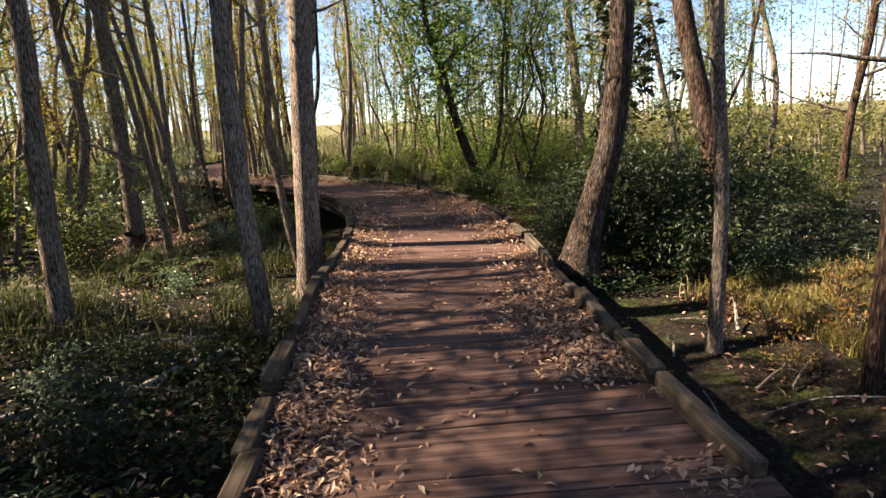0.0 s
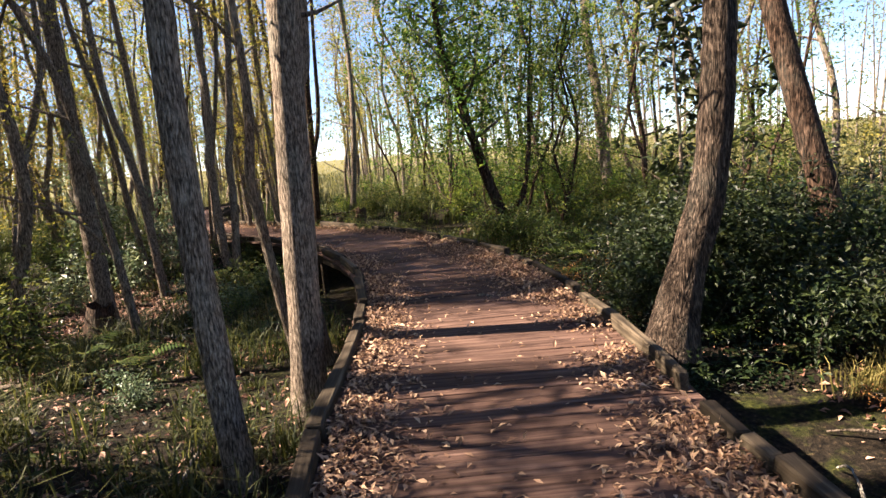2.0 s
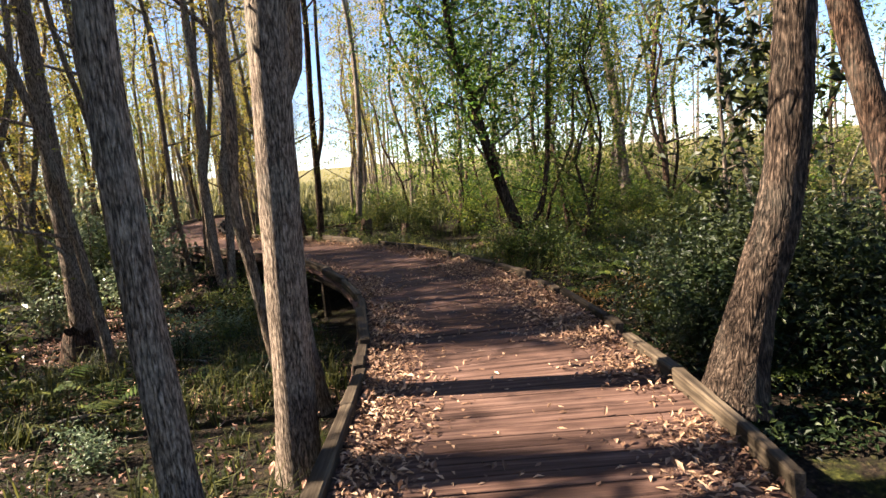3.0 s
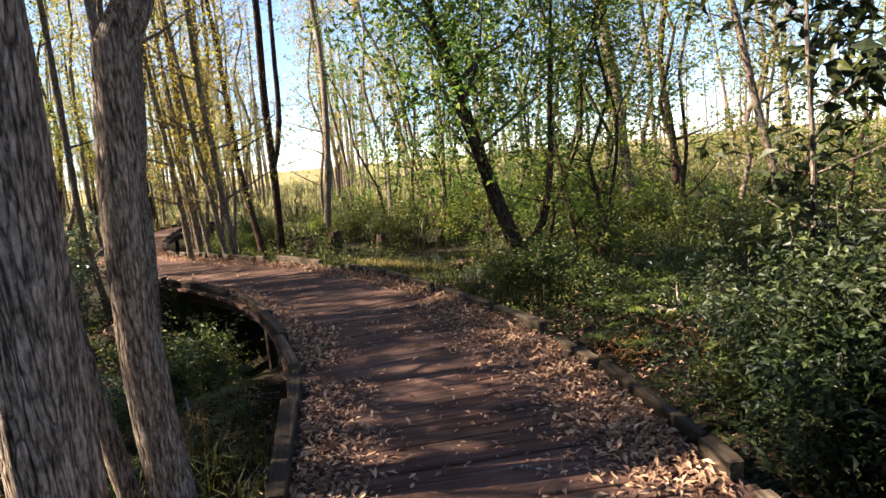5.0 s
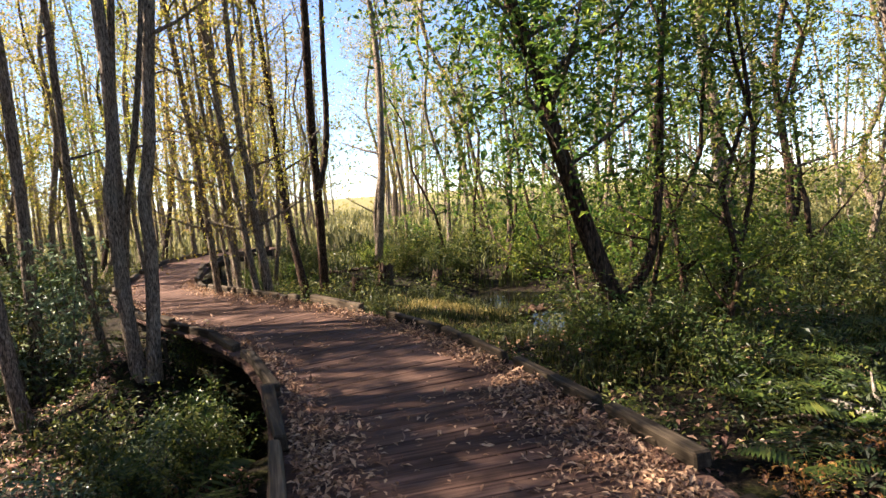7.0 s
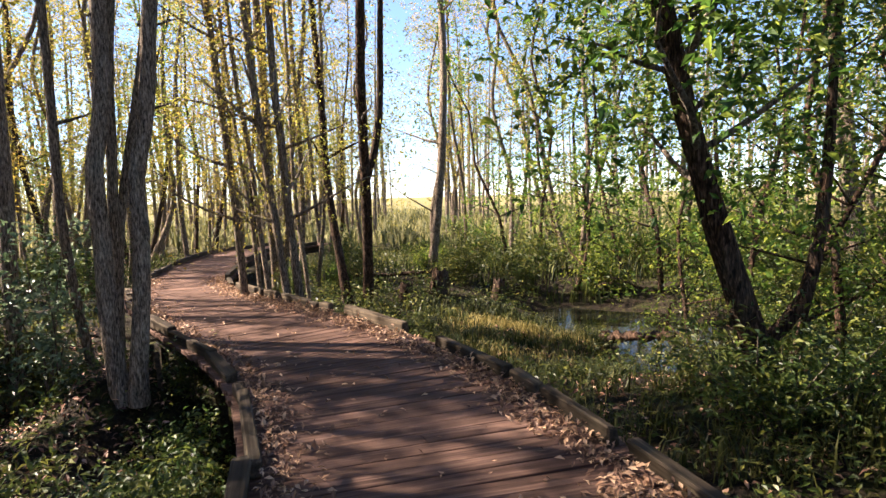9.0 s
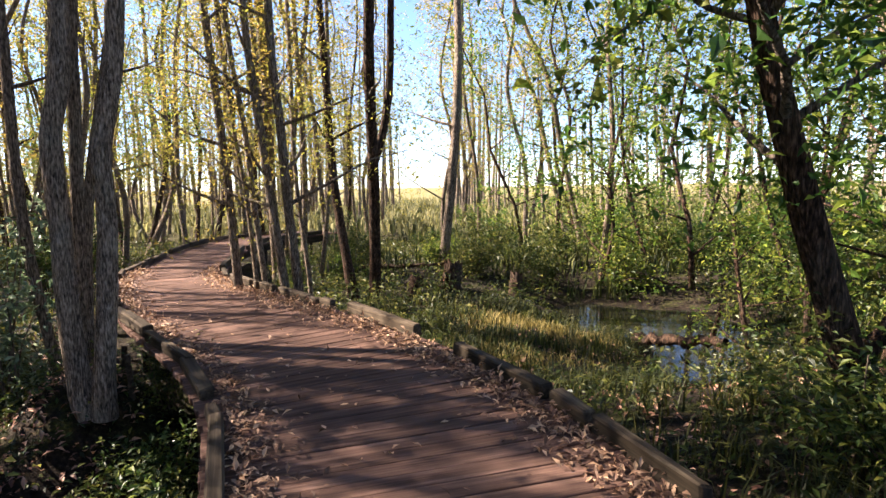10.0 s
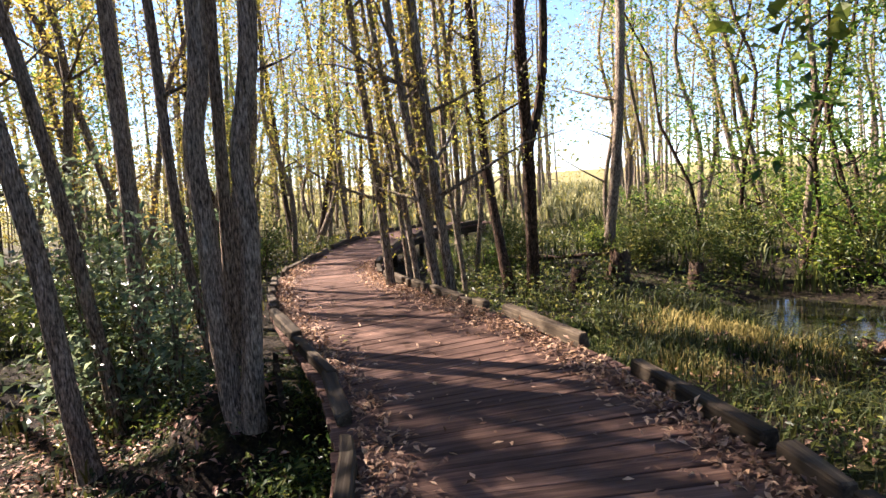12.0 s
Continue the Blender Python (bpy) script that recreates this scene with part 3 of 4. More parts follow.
# ---- saplings and the forest behind: a few shapes, set many times ----
def forest_shape(g, height, radius, leaf, bark, per_limb, limbs, start, reach=1.3, size=0.1, spread=0.34, name="tree"):
    lean = g.normal(size=2) * 0.125
    pts = [(lean[0] * z * (1 - 0.03 * z) + 0.25 * g.normal() * (z > 0), lean[1] * z * (1 - 0.03 * z) + 0.25 * g.normal() * (z > 0), z) for z in np.linspace(0, height, 6)]
    return build_tree(pts, radius, leaf, bark, g, name, limbs=limbs, start=start, reach=reach, per_limb=per_limb, spread=spread, size=size,
                      sides=7, rough=0.12, flare=1.3, step=0.7, folded=False)


def stand(shape, places):
    """A thing and its copies at places (x, y, scale, turn)."""
    for k, (x, y, s, turn) in enumerate(places):
        m = pose(x, y, float(ground_z(x, y)) - 0.05, 0, 0, turn)
        t = copy_thing(shape, m) if k else shape
        t.matrix_basis = m
        t.scale = (s, s, s)


# leafy saplings round the leaning tree and along the pool
SAPLINGS = [(2.0, 16.6, 1.0, 0), (1.6, 18.3, 0.9, 100), (2.6, 21.5, 1.0, 40), (-0.6, 23.4, 0.9, 150),
            (-2.3, 25.5, 0.9, 250), (0.6, 25.0, 1.0, 20), (5.5, 20.5, 1.2, 10), (7.5, 17.5, 1.1, 60), (2.2, 28.0, 1.0, 210),
            (1.2, 23.2, 1.1, 15), (-0.2, 27.0, 1.2, 95), (-1.6, 29.0, 1.2, 170), (3.5, 24.5, 1.2, 222), (4.6, 27.0, 1.2, 310), (-0.8, 31.5, 1.3, 45),
            (1.75, 14.7, 0.7, 120), (1.3, 16.0, 0.75, 33), (1.95, 15.5, 0.7, 210), (2.6, 16.3, 0.8, 280), (0.55, 16.7, 0.55, 145), (6.5, 23.5, 1.2, 290), (8.5, 21.0, 1.2, 140), (1.6, 32.0, 1.3, 240)]
for k in range(3):
    s = forest_shape(rng, 6.5 + k, 0.05, LEAF_GREEN, BARK_DARK, 215, 13, 0.08, 1.5, 0.09, 0.36, "sapling")
    tagged(s, "leafy green sapling with a thin dark stem", "tree", "green saplings")
    stand(s, SAPLINGS[k::3])

SHAPES = []
for k in range(12):
    leaf = (LEAF_YELLOW, LEAF_YELLOW, LEAF_GREEN)[k % 3]
    bark = (BARK, BARK_PALE, BARK, BARK_DARK)[k % 4]
    s = forest_shape(rng, 9.5 + 4 * rng.random(), 0.05 + 0.055 * rng.random(), leaf, bark, (80, 240, 520, 450)[k // 3], 9, 0.14 + 0.2 * rng.random(), 1.6, 0.076, 0.42)
    tagged(s, ("slender young swamp tree with sparse yellowing leaves", "slender young swamp tree with sparse yellowing leaves",
               "slender swamp tree with sparse green leaves")[k % 3], "tree", "swamp forest")
    SHAPES.append(s)


def lane_open(x, y):
    """Whether a place lies in the clear strip of marsh that opens to the horizon."""
    return abs((x + 1.2) / max(y - 2, 1) + 0.2) < 0.05 and y > 22


# taller trees added west of the walk, mostly unseen, to shade two stretches of it
SHADE = [(-13.4 - 2.3 * (k % 2), 0.8 + 0.45 * k + 0.25 * (k % 3)) for k in range(7)]
TALL = [(-13.2 - 0.9 * (k % 2), 11.0 + 0.64 * k) for k in range(7)] + [(-13.2, 10.0), (-14.2, 10.8), (-13.4, 10.4), (-10.2, 10.6), (-9.5, 9.9), (-10.5, 1.2), (-10.9, 3.0)]
t = forest_shape(rng, 13.2, 0.14, LEAF_YELLOW, BARK, 270, 13, 0.68, 1.8, 0.1, 0.5)
tagged(t, "added tall shade tree with a high yellow-green crown", "tree", "tall stand")
stand(t, [(x, y, 1.0 - 0.06 * (k % 3), 77 * k) for k, (x, y) in enumerate(TALL)])


def forest_sites():
    g = np.random.default_rng(21)
    # SHADE and the sites listed here are extra trees added to shade the deck
    placed = TALL + SHADE + [(-8.0, 10.4), (-11.6, 10.2), (-6.4, 9.8), (-7.0, 11.1), (-8.6, 11.7), (-10.0, 11.0), (-11.4, 11.8),
              (-6.5, 1.2), (-7.6, 2.6), (-9.0, 1.4), (-10.2, 3.0), (-11.3, 1.6), (-8.3, 0.1), (-12.6, 2.6), (-6.2, 3.2)]
    for _ in range(5200):
        x, y = g.uniform(-30, 38), g.uniform(-8, 75)
        if off_walk(np.array([x]), np.array([y]))[0] < (2.1 if x < 0 and y < 20 else 2.6):
            continue
        if x > 0.5:
            keep, gap = (0.14 if y > 19 else 0.1), 2.2
        elif y > 21 and x > -7:
            keep, gap = 0.17, 1.9
        else:
            keep, gap = (0.95, 1.05) if y < 4.4 else (0.75, 1.6)
        if -4.8 < x < 0 and 0 < y < 14.5 or 0 < x < 6 and y < 19 or -4.5 < x < 6 and 14 < y < 22.5:
            continue
        if -12.5 < x < -5 and 12.3 < y < 16:
            continue
        if lane_open(x, y) or g.random() > keep or y < -1 and abs(x) < 4:
            continue
        if any((x - a) ** 2 + (y - b) ** 2 < gap * gap for a, b in placed):
            continue
        placed.append((x, y))
    return placed


def plant_forest():
    """The nearest trees one by one, the far woods as one."""
    g = np.random.default_rng(22)
    sites = [p for p in forest_sites() if p not in TALL]
    near = sorted(sites, key=lambda p: math.hypot(p[0] + 2.5, (p[1] - 13) * 0.9))
    used = set()
    for k, (x, y) in enumerate(near[:240]):
        s = (0.8 + 0.45 * g.random()) if (x, y) not in SHADE else 1.3
        m = pose(x, y, float(ground_z(x, y)) - 0.05, 0, 0, g.uniform(0, 360))
        # denser crowns here, to throw more shade over the walk
        dense = -17 < x < -4.6 and (y < 4.6 or y > 16.5)
        i = k % 3 + (3 * (2 + k // 3 % 2) if dense else 0 if -17 < x < -4.6 else 3 + k // 3 % 2 * 3 * (k % 2))
        t = SHAPES[i] if i not in used else copy_thing(SHAPES[i], m)
        used.add(i)
        t.matrix_basis = m
        t.scale = (s, s, s)
    trunks, crowns = [], []
    for x, y in near[240:] + [(g.uniform(-70, 70), g.uniform(70, 110)) for _ in range(70)]:
        if lane_open(x, y) or x > -7 and g.random() < 0.45:
            continue
        h, z0 = g.uniform(9, 14), float(ground_z(x, y))
        a, b = g.normal(size=2) * 0.5
        line = np.array([(x, y, z0), (x + a * 0.5, y + b * 0.5, z0 + h * 0.5), (x + a, y + b, z0 + h)])
        trunks.append(tube(line, [0.1, 0.07, 0.025], 5))
        u = g.random(170) ** 0.7
        c = line[0] + np.stack([a * u, b * u, h * (0.25 + 0.75 * u)], 1) + g.normal(size=(170, 3)) * (0.5 + 0.7 * (1 - u))[:, None]
        crowns.append(leaves(c, 0.22, g, folded=False))
    for _ in range(420):
        x, y = (g.uniform(-48, -23), g.uniform(-6, 62)) if g.random() < 0.62 else (g.uniform(7, 40), g.uniform(4, 62))
        h, z0 = (g.uniform(3.5, 8.5) if x < 0 else g.uniform(1.2, 3.2)), float(ground_z(x, y))
        trunks.append(tube(np.array([(x, y, z0 - 0.1), (x, y + 0.2, z0 + h * 0.5), (x + 0.3, y, z0 + h)]), [0.05, 0.035, 0.012], 5))
        q = g.normal(size=(40, 3)) * np.array([0.8, 0.8, h * 0.24]) + np.array([x, y, z0 + h * 0.52])
        c = np.repeat(q, 8, 0) + g.normal(size=(320, 3)) * 0.16
        c[:, 2] = np.maximum(c[:, 2], z0 + 0.1)
        crowns.append(leaves(c, 0.16, g, folded=False))
    woods = tagged(new("far_woods"), "distant stand of thin bare swamp trees", "woods", kind="stuff")
    tagged(part("trunk", mesh_of("trunk", *joined(trunks), BARK_PALE, True), woods), kind="stuff")
    tagged(part("crown", mesh_of("crown", *joined(crowns), LEAF_FAR), woods), kind="stuff")


plant_forest()


# ---- shrubs, ferns and grass ----
def build_shrub(g, width, height, leaf, count, size, stems=8, name="shrub", folded=True):
    root = new(name)
    pieces, tips = [], []
    for k in range(stems):
        a, r = g.random() * 6.28, width * (0.35 + 0.65 * g.random())
        p = [(0, 0, -0.1), (np.cos(a) * r * 0.35, np.sin(a) * r * 0.35, height * (0.3 + 0.2 * g.random())),
             (np.cos(a) * r * 0.8, np.sin(a) * r * 0.8, height * (0.5 + 0.5 * g.random()))]
        w = smooth_line(np.array(p) + g.normal(size=(3, 3)) * 0.04, 0.15)
        pieces.append(tube(w, np.linspace(0.014, 0.004, len(w)), 5))
        tips.append(w)
        for q in range(4):
            i = g.integers(len(w) // 3, len(w))
            d = g.normal(size=3) * np.array([1, 1, 0.5]) + np.array([0, 0, 0.4])
            e = w[i] + d / np.linalg.norm(d) * width * 0.35 * np.array([0, 0.5, 1.0])[:, None]
            tips.append(smooth_line(e, 0.06))
        part("stem", mesh_of("stem", *pieces[-1], TWIG, True), root)
    pts = crown_points(tips, g, max(9, count // len(tips)), min(0.13, width * 0.13))
    part("foliage", mesh_of("foliage", *leaves(pts, size, g, 0.42, 0.15, 0.5, folded), leaf), root)
    return root


def set_out(shape, places, label, group):
    """Copies of a thing at places (x, y, scale, turn); the first takes the thing itself."""
    for k, (x, y, s, turn) in enumerate(places):
        m = pose(x, y, float(ground_z(x, y)), 0, 0, turn)
        t = copy_thing(shape, m) if k else shape
        t.matrix_basis = m
        t.scale = (s, s, s)
        tagged(t, label, "shrub", group)


def scattered(g, n, x0, x1, y0, y1, s0, s1, clear=1.55):
    out = []
    while len(out) < n:
        x, y = g.uniform(x0, x1), g.uniform(y0, y1)
        if off_walk(np.array([x]), np.array([y]))[0] > clear and ground_z(x, y) > -0.88 and not (-2.8 < x < 1.6 and 16.5 < y < 22.6):
            out.append((x, y, g.uniform(s0, s1), g.uniform(0, 360)))
    return out


g = np.random.default_rng(5)
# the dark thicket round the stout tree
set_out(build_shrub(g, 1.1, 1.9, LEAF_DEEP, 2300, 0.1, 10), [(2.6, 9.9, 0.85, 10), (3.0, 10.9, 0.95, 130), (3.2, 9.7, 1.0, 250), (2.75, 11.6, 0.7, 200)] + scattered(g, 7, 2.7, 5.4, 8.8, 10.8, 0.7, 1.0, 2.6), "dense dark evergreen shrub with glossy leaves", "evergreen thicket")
# evergreen shrubs, some added to block light and deepen the thicket's shade
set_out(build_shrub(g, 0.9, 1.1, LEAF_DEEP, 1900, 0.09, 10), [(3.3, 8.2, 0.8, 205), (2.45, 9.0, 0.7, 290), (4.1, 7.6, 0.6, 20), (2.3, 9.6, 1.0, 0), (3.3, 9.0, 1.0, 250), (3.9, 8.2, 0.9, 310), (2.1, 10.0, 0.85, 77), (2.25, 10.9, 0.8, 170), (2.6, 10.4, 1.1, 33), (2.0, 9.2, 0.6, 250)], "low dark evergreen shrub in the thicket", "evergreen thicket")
set_out(build_shrub(g, 0.5, 0.45, LEAF_RUST, 350, 0.06, 9), [(1.35, 11.9, 0.6, 0), (2.3, 11.9, 0.8, 150)], "low rusty bracken on the bank beside the kerb", "bank shrubs")
# lighter leaf than the thicket's, standing in for sun on these shrubs
set_out(build_shrub(g, 0.9, 1.0, LEAF_BUSH, 1900, 0.07, 10), [(2.0, 10.5, 0.6, 70), (2.8, 10.6, 0.7, 140)] + scattered(g, 12, 4.4, 8.5, 11.5, 18.0, 0.6, 1.1, 2.1), "green shrub past the thicket, lightened for sun", "marsh shrubs")
set_out(build_shrub(g, 0.8, 0.9, LEAF_BUSH, 1300, 0.075, folded=False), scattered(g, 40, 0.2, 12, 14.5, 30, 0.6, 1.3, 2.6), "green marsh shrub with small leaves", "marsh shrubs")
set_out(build_shrub(g, 0.8, 0.8, LEAF_GREEN, 1200, 0.08, folded=False), scattered(g, 50, -7, 10, 21, 42, 0.4, 1.5, 2.4), "bright green marsh shrub", "marsh shrubs")
set_out(build_shrub(g, 0.8, 1.0, LEAF_BUSH, 1500, 0.08, folded=False), scattered(g, 24, -4.5, 6, 20.8, 27, 0.6, 1.15, 2.4), "dark green marsh bush behind the pool", "marsh shrubs")
set_out(build_shrub(g, 0.75, 1.2, LEAF_BUSH, 1500, 0.075, folded=False), [p for p in scattered(g, 44, -16, -5.4, 8.5, 24, 0.6, 1.4, 1.9) if not (-10 < p[0] < -5 and 11.5 < p[1] < 15)], "green understory shrub among thin trunks", "understory")
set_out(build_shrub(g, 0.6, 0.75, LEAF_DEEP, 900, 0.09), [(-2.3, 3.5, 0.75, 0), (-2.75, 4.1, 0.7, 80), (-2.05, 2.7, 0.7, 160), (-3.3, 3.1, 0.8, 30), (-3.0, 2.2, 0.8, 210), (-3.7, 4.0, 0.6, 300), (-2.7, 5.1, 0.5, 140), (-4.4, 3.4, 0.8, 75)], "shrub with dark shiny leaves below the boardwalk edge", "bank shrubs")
# the last three copies are added to darken the shaded void beside the deck
set_out(build_shrub(g, 0.7, 0.95, LEAF_BUSH, 1500, 0.075, 11), [(-3.35, 12.7, 0.85, 0), (-3.75, 13.5, 0.9, 80), (-3.5, 11.9, 0.75, 160), (-4.2, 12.6, 0.9, 30), (-4.35, 14.0, 0.8, 210), (-3.6, 10.9, 0.6, 300), (-4.4, 14.7, 0.75, 45), (-3.95, 14.35, 0.7, 120), (-4.8, 15.3, 0.65, 255)], "dense dark-leaved shrub in the hollow inside the bend", "bank shrubs")
set_out(build_shrub(g, 0.6, 0.75, LEAF_BAY, 900, 0.085), [(-3.9, 11.7, 0.7, 40), (-3.75, 12.5, 0.75, 130), (-4.2, 13.1, 0.6, 200), (-4.3, 11.3, 0.8, 10), (-7.2, 15.0, 1.5, 170), (-7.9, 13.6, 1.2, 120),
        (-3.2, 4.6, 0.5, 200), (-3.6, 7.9, 0.5, 20)], "olive-green shrub on the bank below the boardwalk", "bank shrubs")
set_out(build_shrub(g, 0.75, 2.2, LEAF_BAY, 1300, 0.1, 8), [(-6.35, 15.1, 0.95, 90), (-8.2, 15.6, 1.3, 200)], "tall leafy shrub in front of the clump of trunks", "bank shrubs")
set_out(build_shrub(g, 0.7, 0.9, LEAF_BUSH, 1300, 0.075), [(0.75, 14.5, 0.7, 0), (1.3, 14.9, 0.8, 90), (0.3, 15.9, 0.6, 180), (1.5, 13.8, 0.7, 20), (1.4, 16.7, 0.8, 60), (2.2, 15.4, 0.9, 230)], "green shrub round the foot of the leaning tree", "bank shrubs")
set_out(build_shrub(g, 0.7, 0.8, LEAF_RUST, 700, 0.05, 12), [(3.3, 5.5, 0.6, 0), (3.5, 6.3, 0.7, 50), (4.1, 5.8, 0.8, 110), (4.5, 6.7, 0.8, 200), (3.3, 7.0, 0.5, 280), (5.2, 6.2, 0.9, 30), (4.7, 5.0, 0.7, 77)], "rusty brown dry shrub on the sunny bank", "bank shrubs")


def undergrowth(name, label, mat, count, region, seed, size=0.07, height=0.35, clear=1.3):
    """Low leafy herbs in patches over the ground, too many to count."""
    g = np.random.default_rng(seed)
    x0, x1, y0, y1 = region
    c = np.stack([g.uniform(x0, x1, count), g.uniform(y0, y1, count)], 1)
    c = c[(off_walk(c[:, 0], c[:, 1]) > clear) & ~((np.abs(c[:, 0] + 1.6) < 1.1) & (np.abs(c[:, 1] - 18.5) < 1.5)) & (bumps(c[:, 0] * 5, c[:, 1] * 5, seed) > -0.4)]
    p = np.repeat(c, 16, 0) + g.normal(size=(len(c) * 16, 2)) * 0.14
    z = ground_z(p[:, 0], p[:, 1])
    p, z = p[z > -0.9], z[z > -0.9]
    v, f = leaves(np.column_stack([p, z + g.random(len(z)) * height]), size, g, 0.45, 0.05, 0.5, False)
    tagged(new(name, mesh_of(name, v, f, mat)), label, "undergrowth", kind="stuff")


# deep leaf colour up to y 14.5 stands in for shade on this bank
undergrowth("undergrowth", "low herbs along the bank, darkened for its shade", LEAF_DEEP, 1300, (1.3, 8, 7.5, 14.5), 51)
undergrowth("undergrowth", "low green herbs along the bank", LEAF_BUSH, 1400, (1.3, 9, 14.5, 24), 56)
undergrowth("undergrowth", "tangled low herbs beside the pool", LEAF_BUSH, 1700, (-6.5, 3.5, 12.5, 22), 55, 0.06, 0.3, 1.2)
# dark herbs added where the deck's shade lies black on the ground
undergrowth("undergrowth", "leafy herbs added to darken the shaded strip by the kerb", LEAF_DEEP, 520, (1.3, 3.2, 2, 8.2), 57, 0.07, 0.18)
# dark-leaved herbs whose tone also deepens the hollow's shade
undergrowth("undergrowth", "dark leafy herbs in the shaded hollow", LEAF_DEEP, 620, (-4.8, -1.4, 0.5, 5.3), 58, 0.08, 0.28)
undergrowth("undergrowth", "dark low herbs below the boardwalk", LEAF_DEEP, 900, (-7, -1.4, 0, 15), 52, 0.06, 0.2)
undergrowth("undergrowth", "yellowing low herbs of the marsh", LEAF_BUSH, 2400, (-9, 8, 17, 34), 53, 0.08, 0.45, 1.6)
undergrowth("undergrowth", "green low herbs under the forest", LEAF_BUSH, 2600, (-22, -6, 4, 30), 54, 0.08, 0.45, 1.5)


def grass_field(name, label, mat, height, count, region, seed, clump=9, spread=0.12, width=0.012, lean=0.45, clear=1.35, limit=None):
    g = np.random.default_rng(seed)
    x0, x1, y0, y1 = region
    c = np.stack([g.uniform(x0, x1, count), g.uniform(y0, y1, count)], 1)
    ok = (off_walk(c[:, 0], c[:, 1]) > clear) & (bumps(c[:, 0] * 5, c[:, 1] * 5, seed) > -0.25)
    c = c[ok]
    p = np.repeat(c, clump, 0) + g.normal(size=(len(c) * clump, 2)) * spread
    z = ground_z(p[:, 0], p[:, 1]) - 0.02
    p, z = p[z > -0.93], z[z > -0.93]
    ob = new(name, mesh_of(name, *blades(np.column_stack([p, z]), height, g, width, lean), mat))
    tagged(ob, label, "grass", kind="stuff")


grass_field("grass", "short green grass in the mossy hollow", GRASS, 0.17, 1200, (-9, -1.5, 5.2, 14), 31, clump=14, spread=0.09, width=0.008, lean=0.7)
grass_field("grass", "long green sedge below the trees", GRASS, 0.42, 300, (-6, -1.5, 5.4, 12), 32, clump=22, spread=0.06, width=0.007, lean=0.9)
grass_field("grass", "pale yellow grass on the sunny bank", STRAW, 0.26, 3200, (2.6, 7.0, 3.5, 7.9), 33, width=0.006, lean=0.7, clear=2.55)
grass_field("grass", "tuft of pale dry grass below the kerb", STRAW, 0.42, 16, (-3.2, -2.5, 10.2, 11.1), 41, clump=40, spread=0.05, width=0.006, lean=0.9)
grass_field("grass", "golden grass beside the pool", STRAW, 0.14, 900, (-2.7, -0.5, 17.1, 20.0), 34, spread=0.09, width=0.007)
grass_field("grass", "green grass beside the pool", GRASS, 0.2, 1500, (-3.4, -0.2, 16.6, 20.6), 39, spread=0.09, width=0.007)
grass_field("grass", "wet sedge along the outer kerb", GRASS, 0.3, 700, (-5, 2.5, 13.8, 20.5), 40, clump=12, spread=0.08, width=0.008, lean=0.8)
grass_field("grass", "tall green sedge of the marsh", GRASS, 0.45, 1700, (-8, 14, 22.5, 40), 35, clump=10, spread=0.2, width=0.016)
grass_field("grass", "green sedge on the bank past the thicket", GRASS, 0.42, 300, (1.0, 9, 13.5, 22), 38, clump=20, spread=0.1, width=0.009)
grass_field("grass", "yellow reeds of the open marsh", REED, 0.9, 5200, (-45, 45, 32, 95), 36, clump=6, spread=0.5, width=0.05)
grass_field("grass", "green sedge under the forest", GRASS, 0.3, 2200, (-26, -6, 0, 34), 37, clump=9, spread=0.15, width=0.012)


# ---- ferns, logs and sticks ----
def build_fern(g, length, fronds=8):
    """A rosette of arching fronds, each with its row of leaflets on both sides."""
    root = new("fern")
    for k in range(fronds):
        a = k * 6.283 / fronds + g.normal() * 0.25
        L = length * (0.7 + 0.5 * g.random())
        u = np.linspace(0, 1, 16)
        d, s = np.array([np.cos(a), np.sin(a), 0]), np.array([-np.sin(a), np.cos(a), 0])
        rib = d * (u * L)[:, None] * 0.85 + np.array([0, 0, 1.0]) * (L * (1.05 * u - 0.85 * u * u))[:, None]
        pieces = [tube(rib, np.linspace(0.004, 0.0015, 16), 4)]
        for i in range(2, 16):
            w = L * 0.26 * math.sin(math.pi * min(1, 0.12 + 0.88 * u[i])) + 0.01
            for q in (-1, 1):
                tip = rib[i] + s * q * w + d * w * 0.35 - np.array([0, 0, w * 0.25])
                m = (rib[i] + tip) / 2
                b = d * L * 0.022
                pieces.append((np.array([rib[i], m + b, tip, m - b]), np.array([[0, 1, 2, 3]])))
        part("frond", mesh_of("frond", *joined(pieces), FERN), root)
    return root


g = np.random.default_rng(61)
FERNS = [(-3.15, 12.0, 1.0, 0), (-2.9, 11.3, 0.8, 40), (3.0, 15.0, 1.2, 10), (2.0, 13.5, 1.1, 80), (2.2, 12.9, 0.9, 130), (3.0, 13.3, 1.1, 200), (1.7, 13.4, 0.8, 20),
         (-3.2, 10.0, 0.8, 250), (-4.3, 9.3, 0.9, 310), (-5.4, 9.9, 1.0, 5), (2.6, 9.0, 0.8, 100), (1.9, 16.2, 0.9, 60), (0.6, 15.9, 0.8, 15), (3.8, 14.2, 1.1, 170), (2.5, 14.1, 1.1, 75), (3.3, 12.4, 1.0, 265), (2.4, 11.3, 0.9, 35), (3.5, 11.4, 1.0, 190), (1.55, 12.2, 0.8, 110)]
shape = build_fern(g, 0.68)
for k, (x, y, s, turn) in enumerate(FERNS):
    m = pose(x, y, float(ground_z(x, y)) + 0.02, 0, 0, turn)
    t = copy_thing(shape, m) if k else shape
    t.matrix_basis = m
    t.scale = (s, s, s)
    tagged(t, "bright green fern with arching fronds", "fern", "ferns")


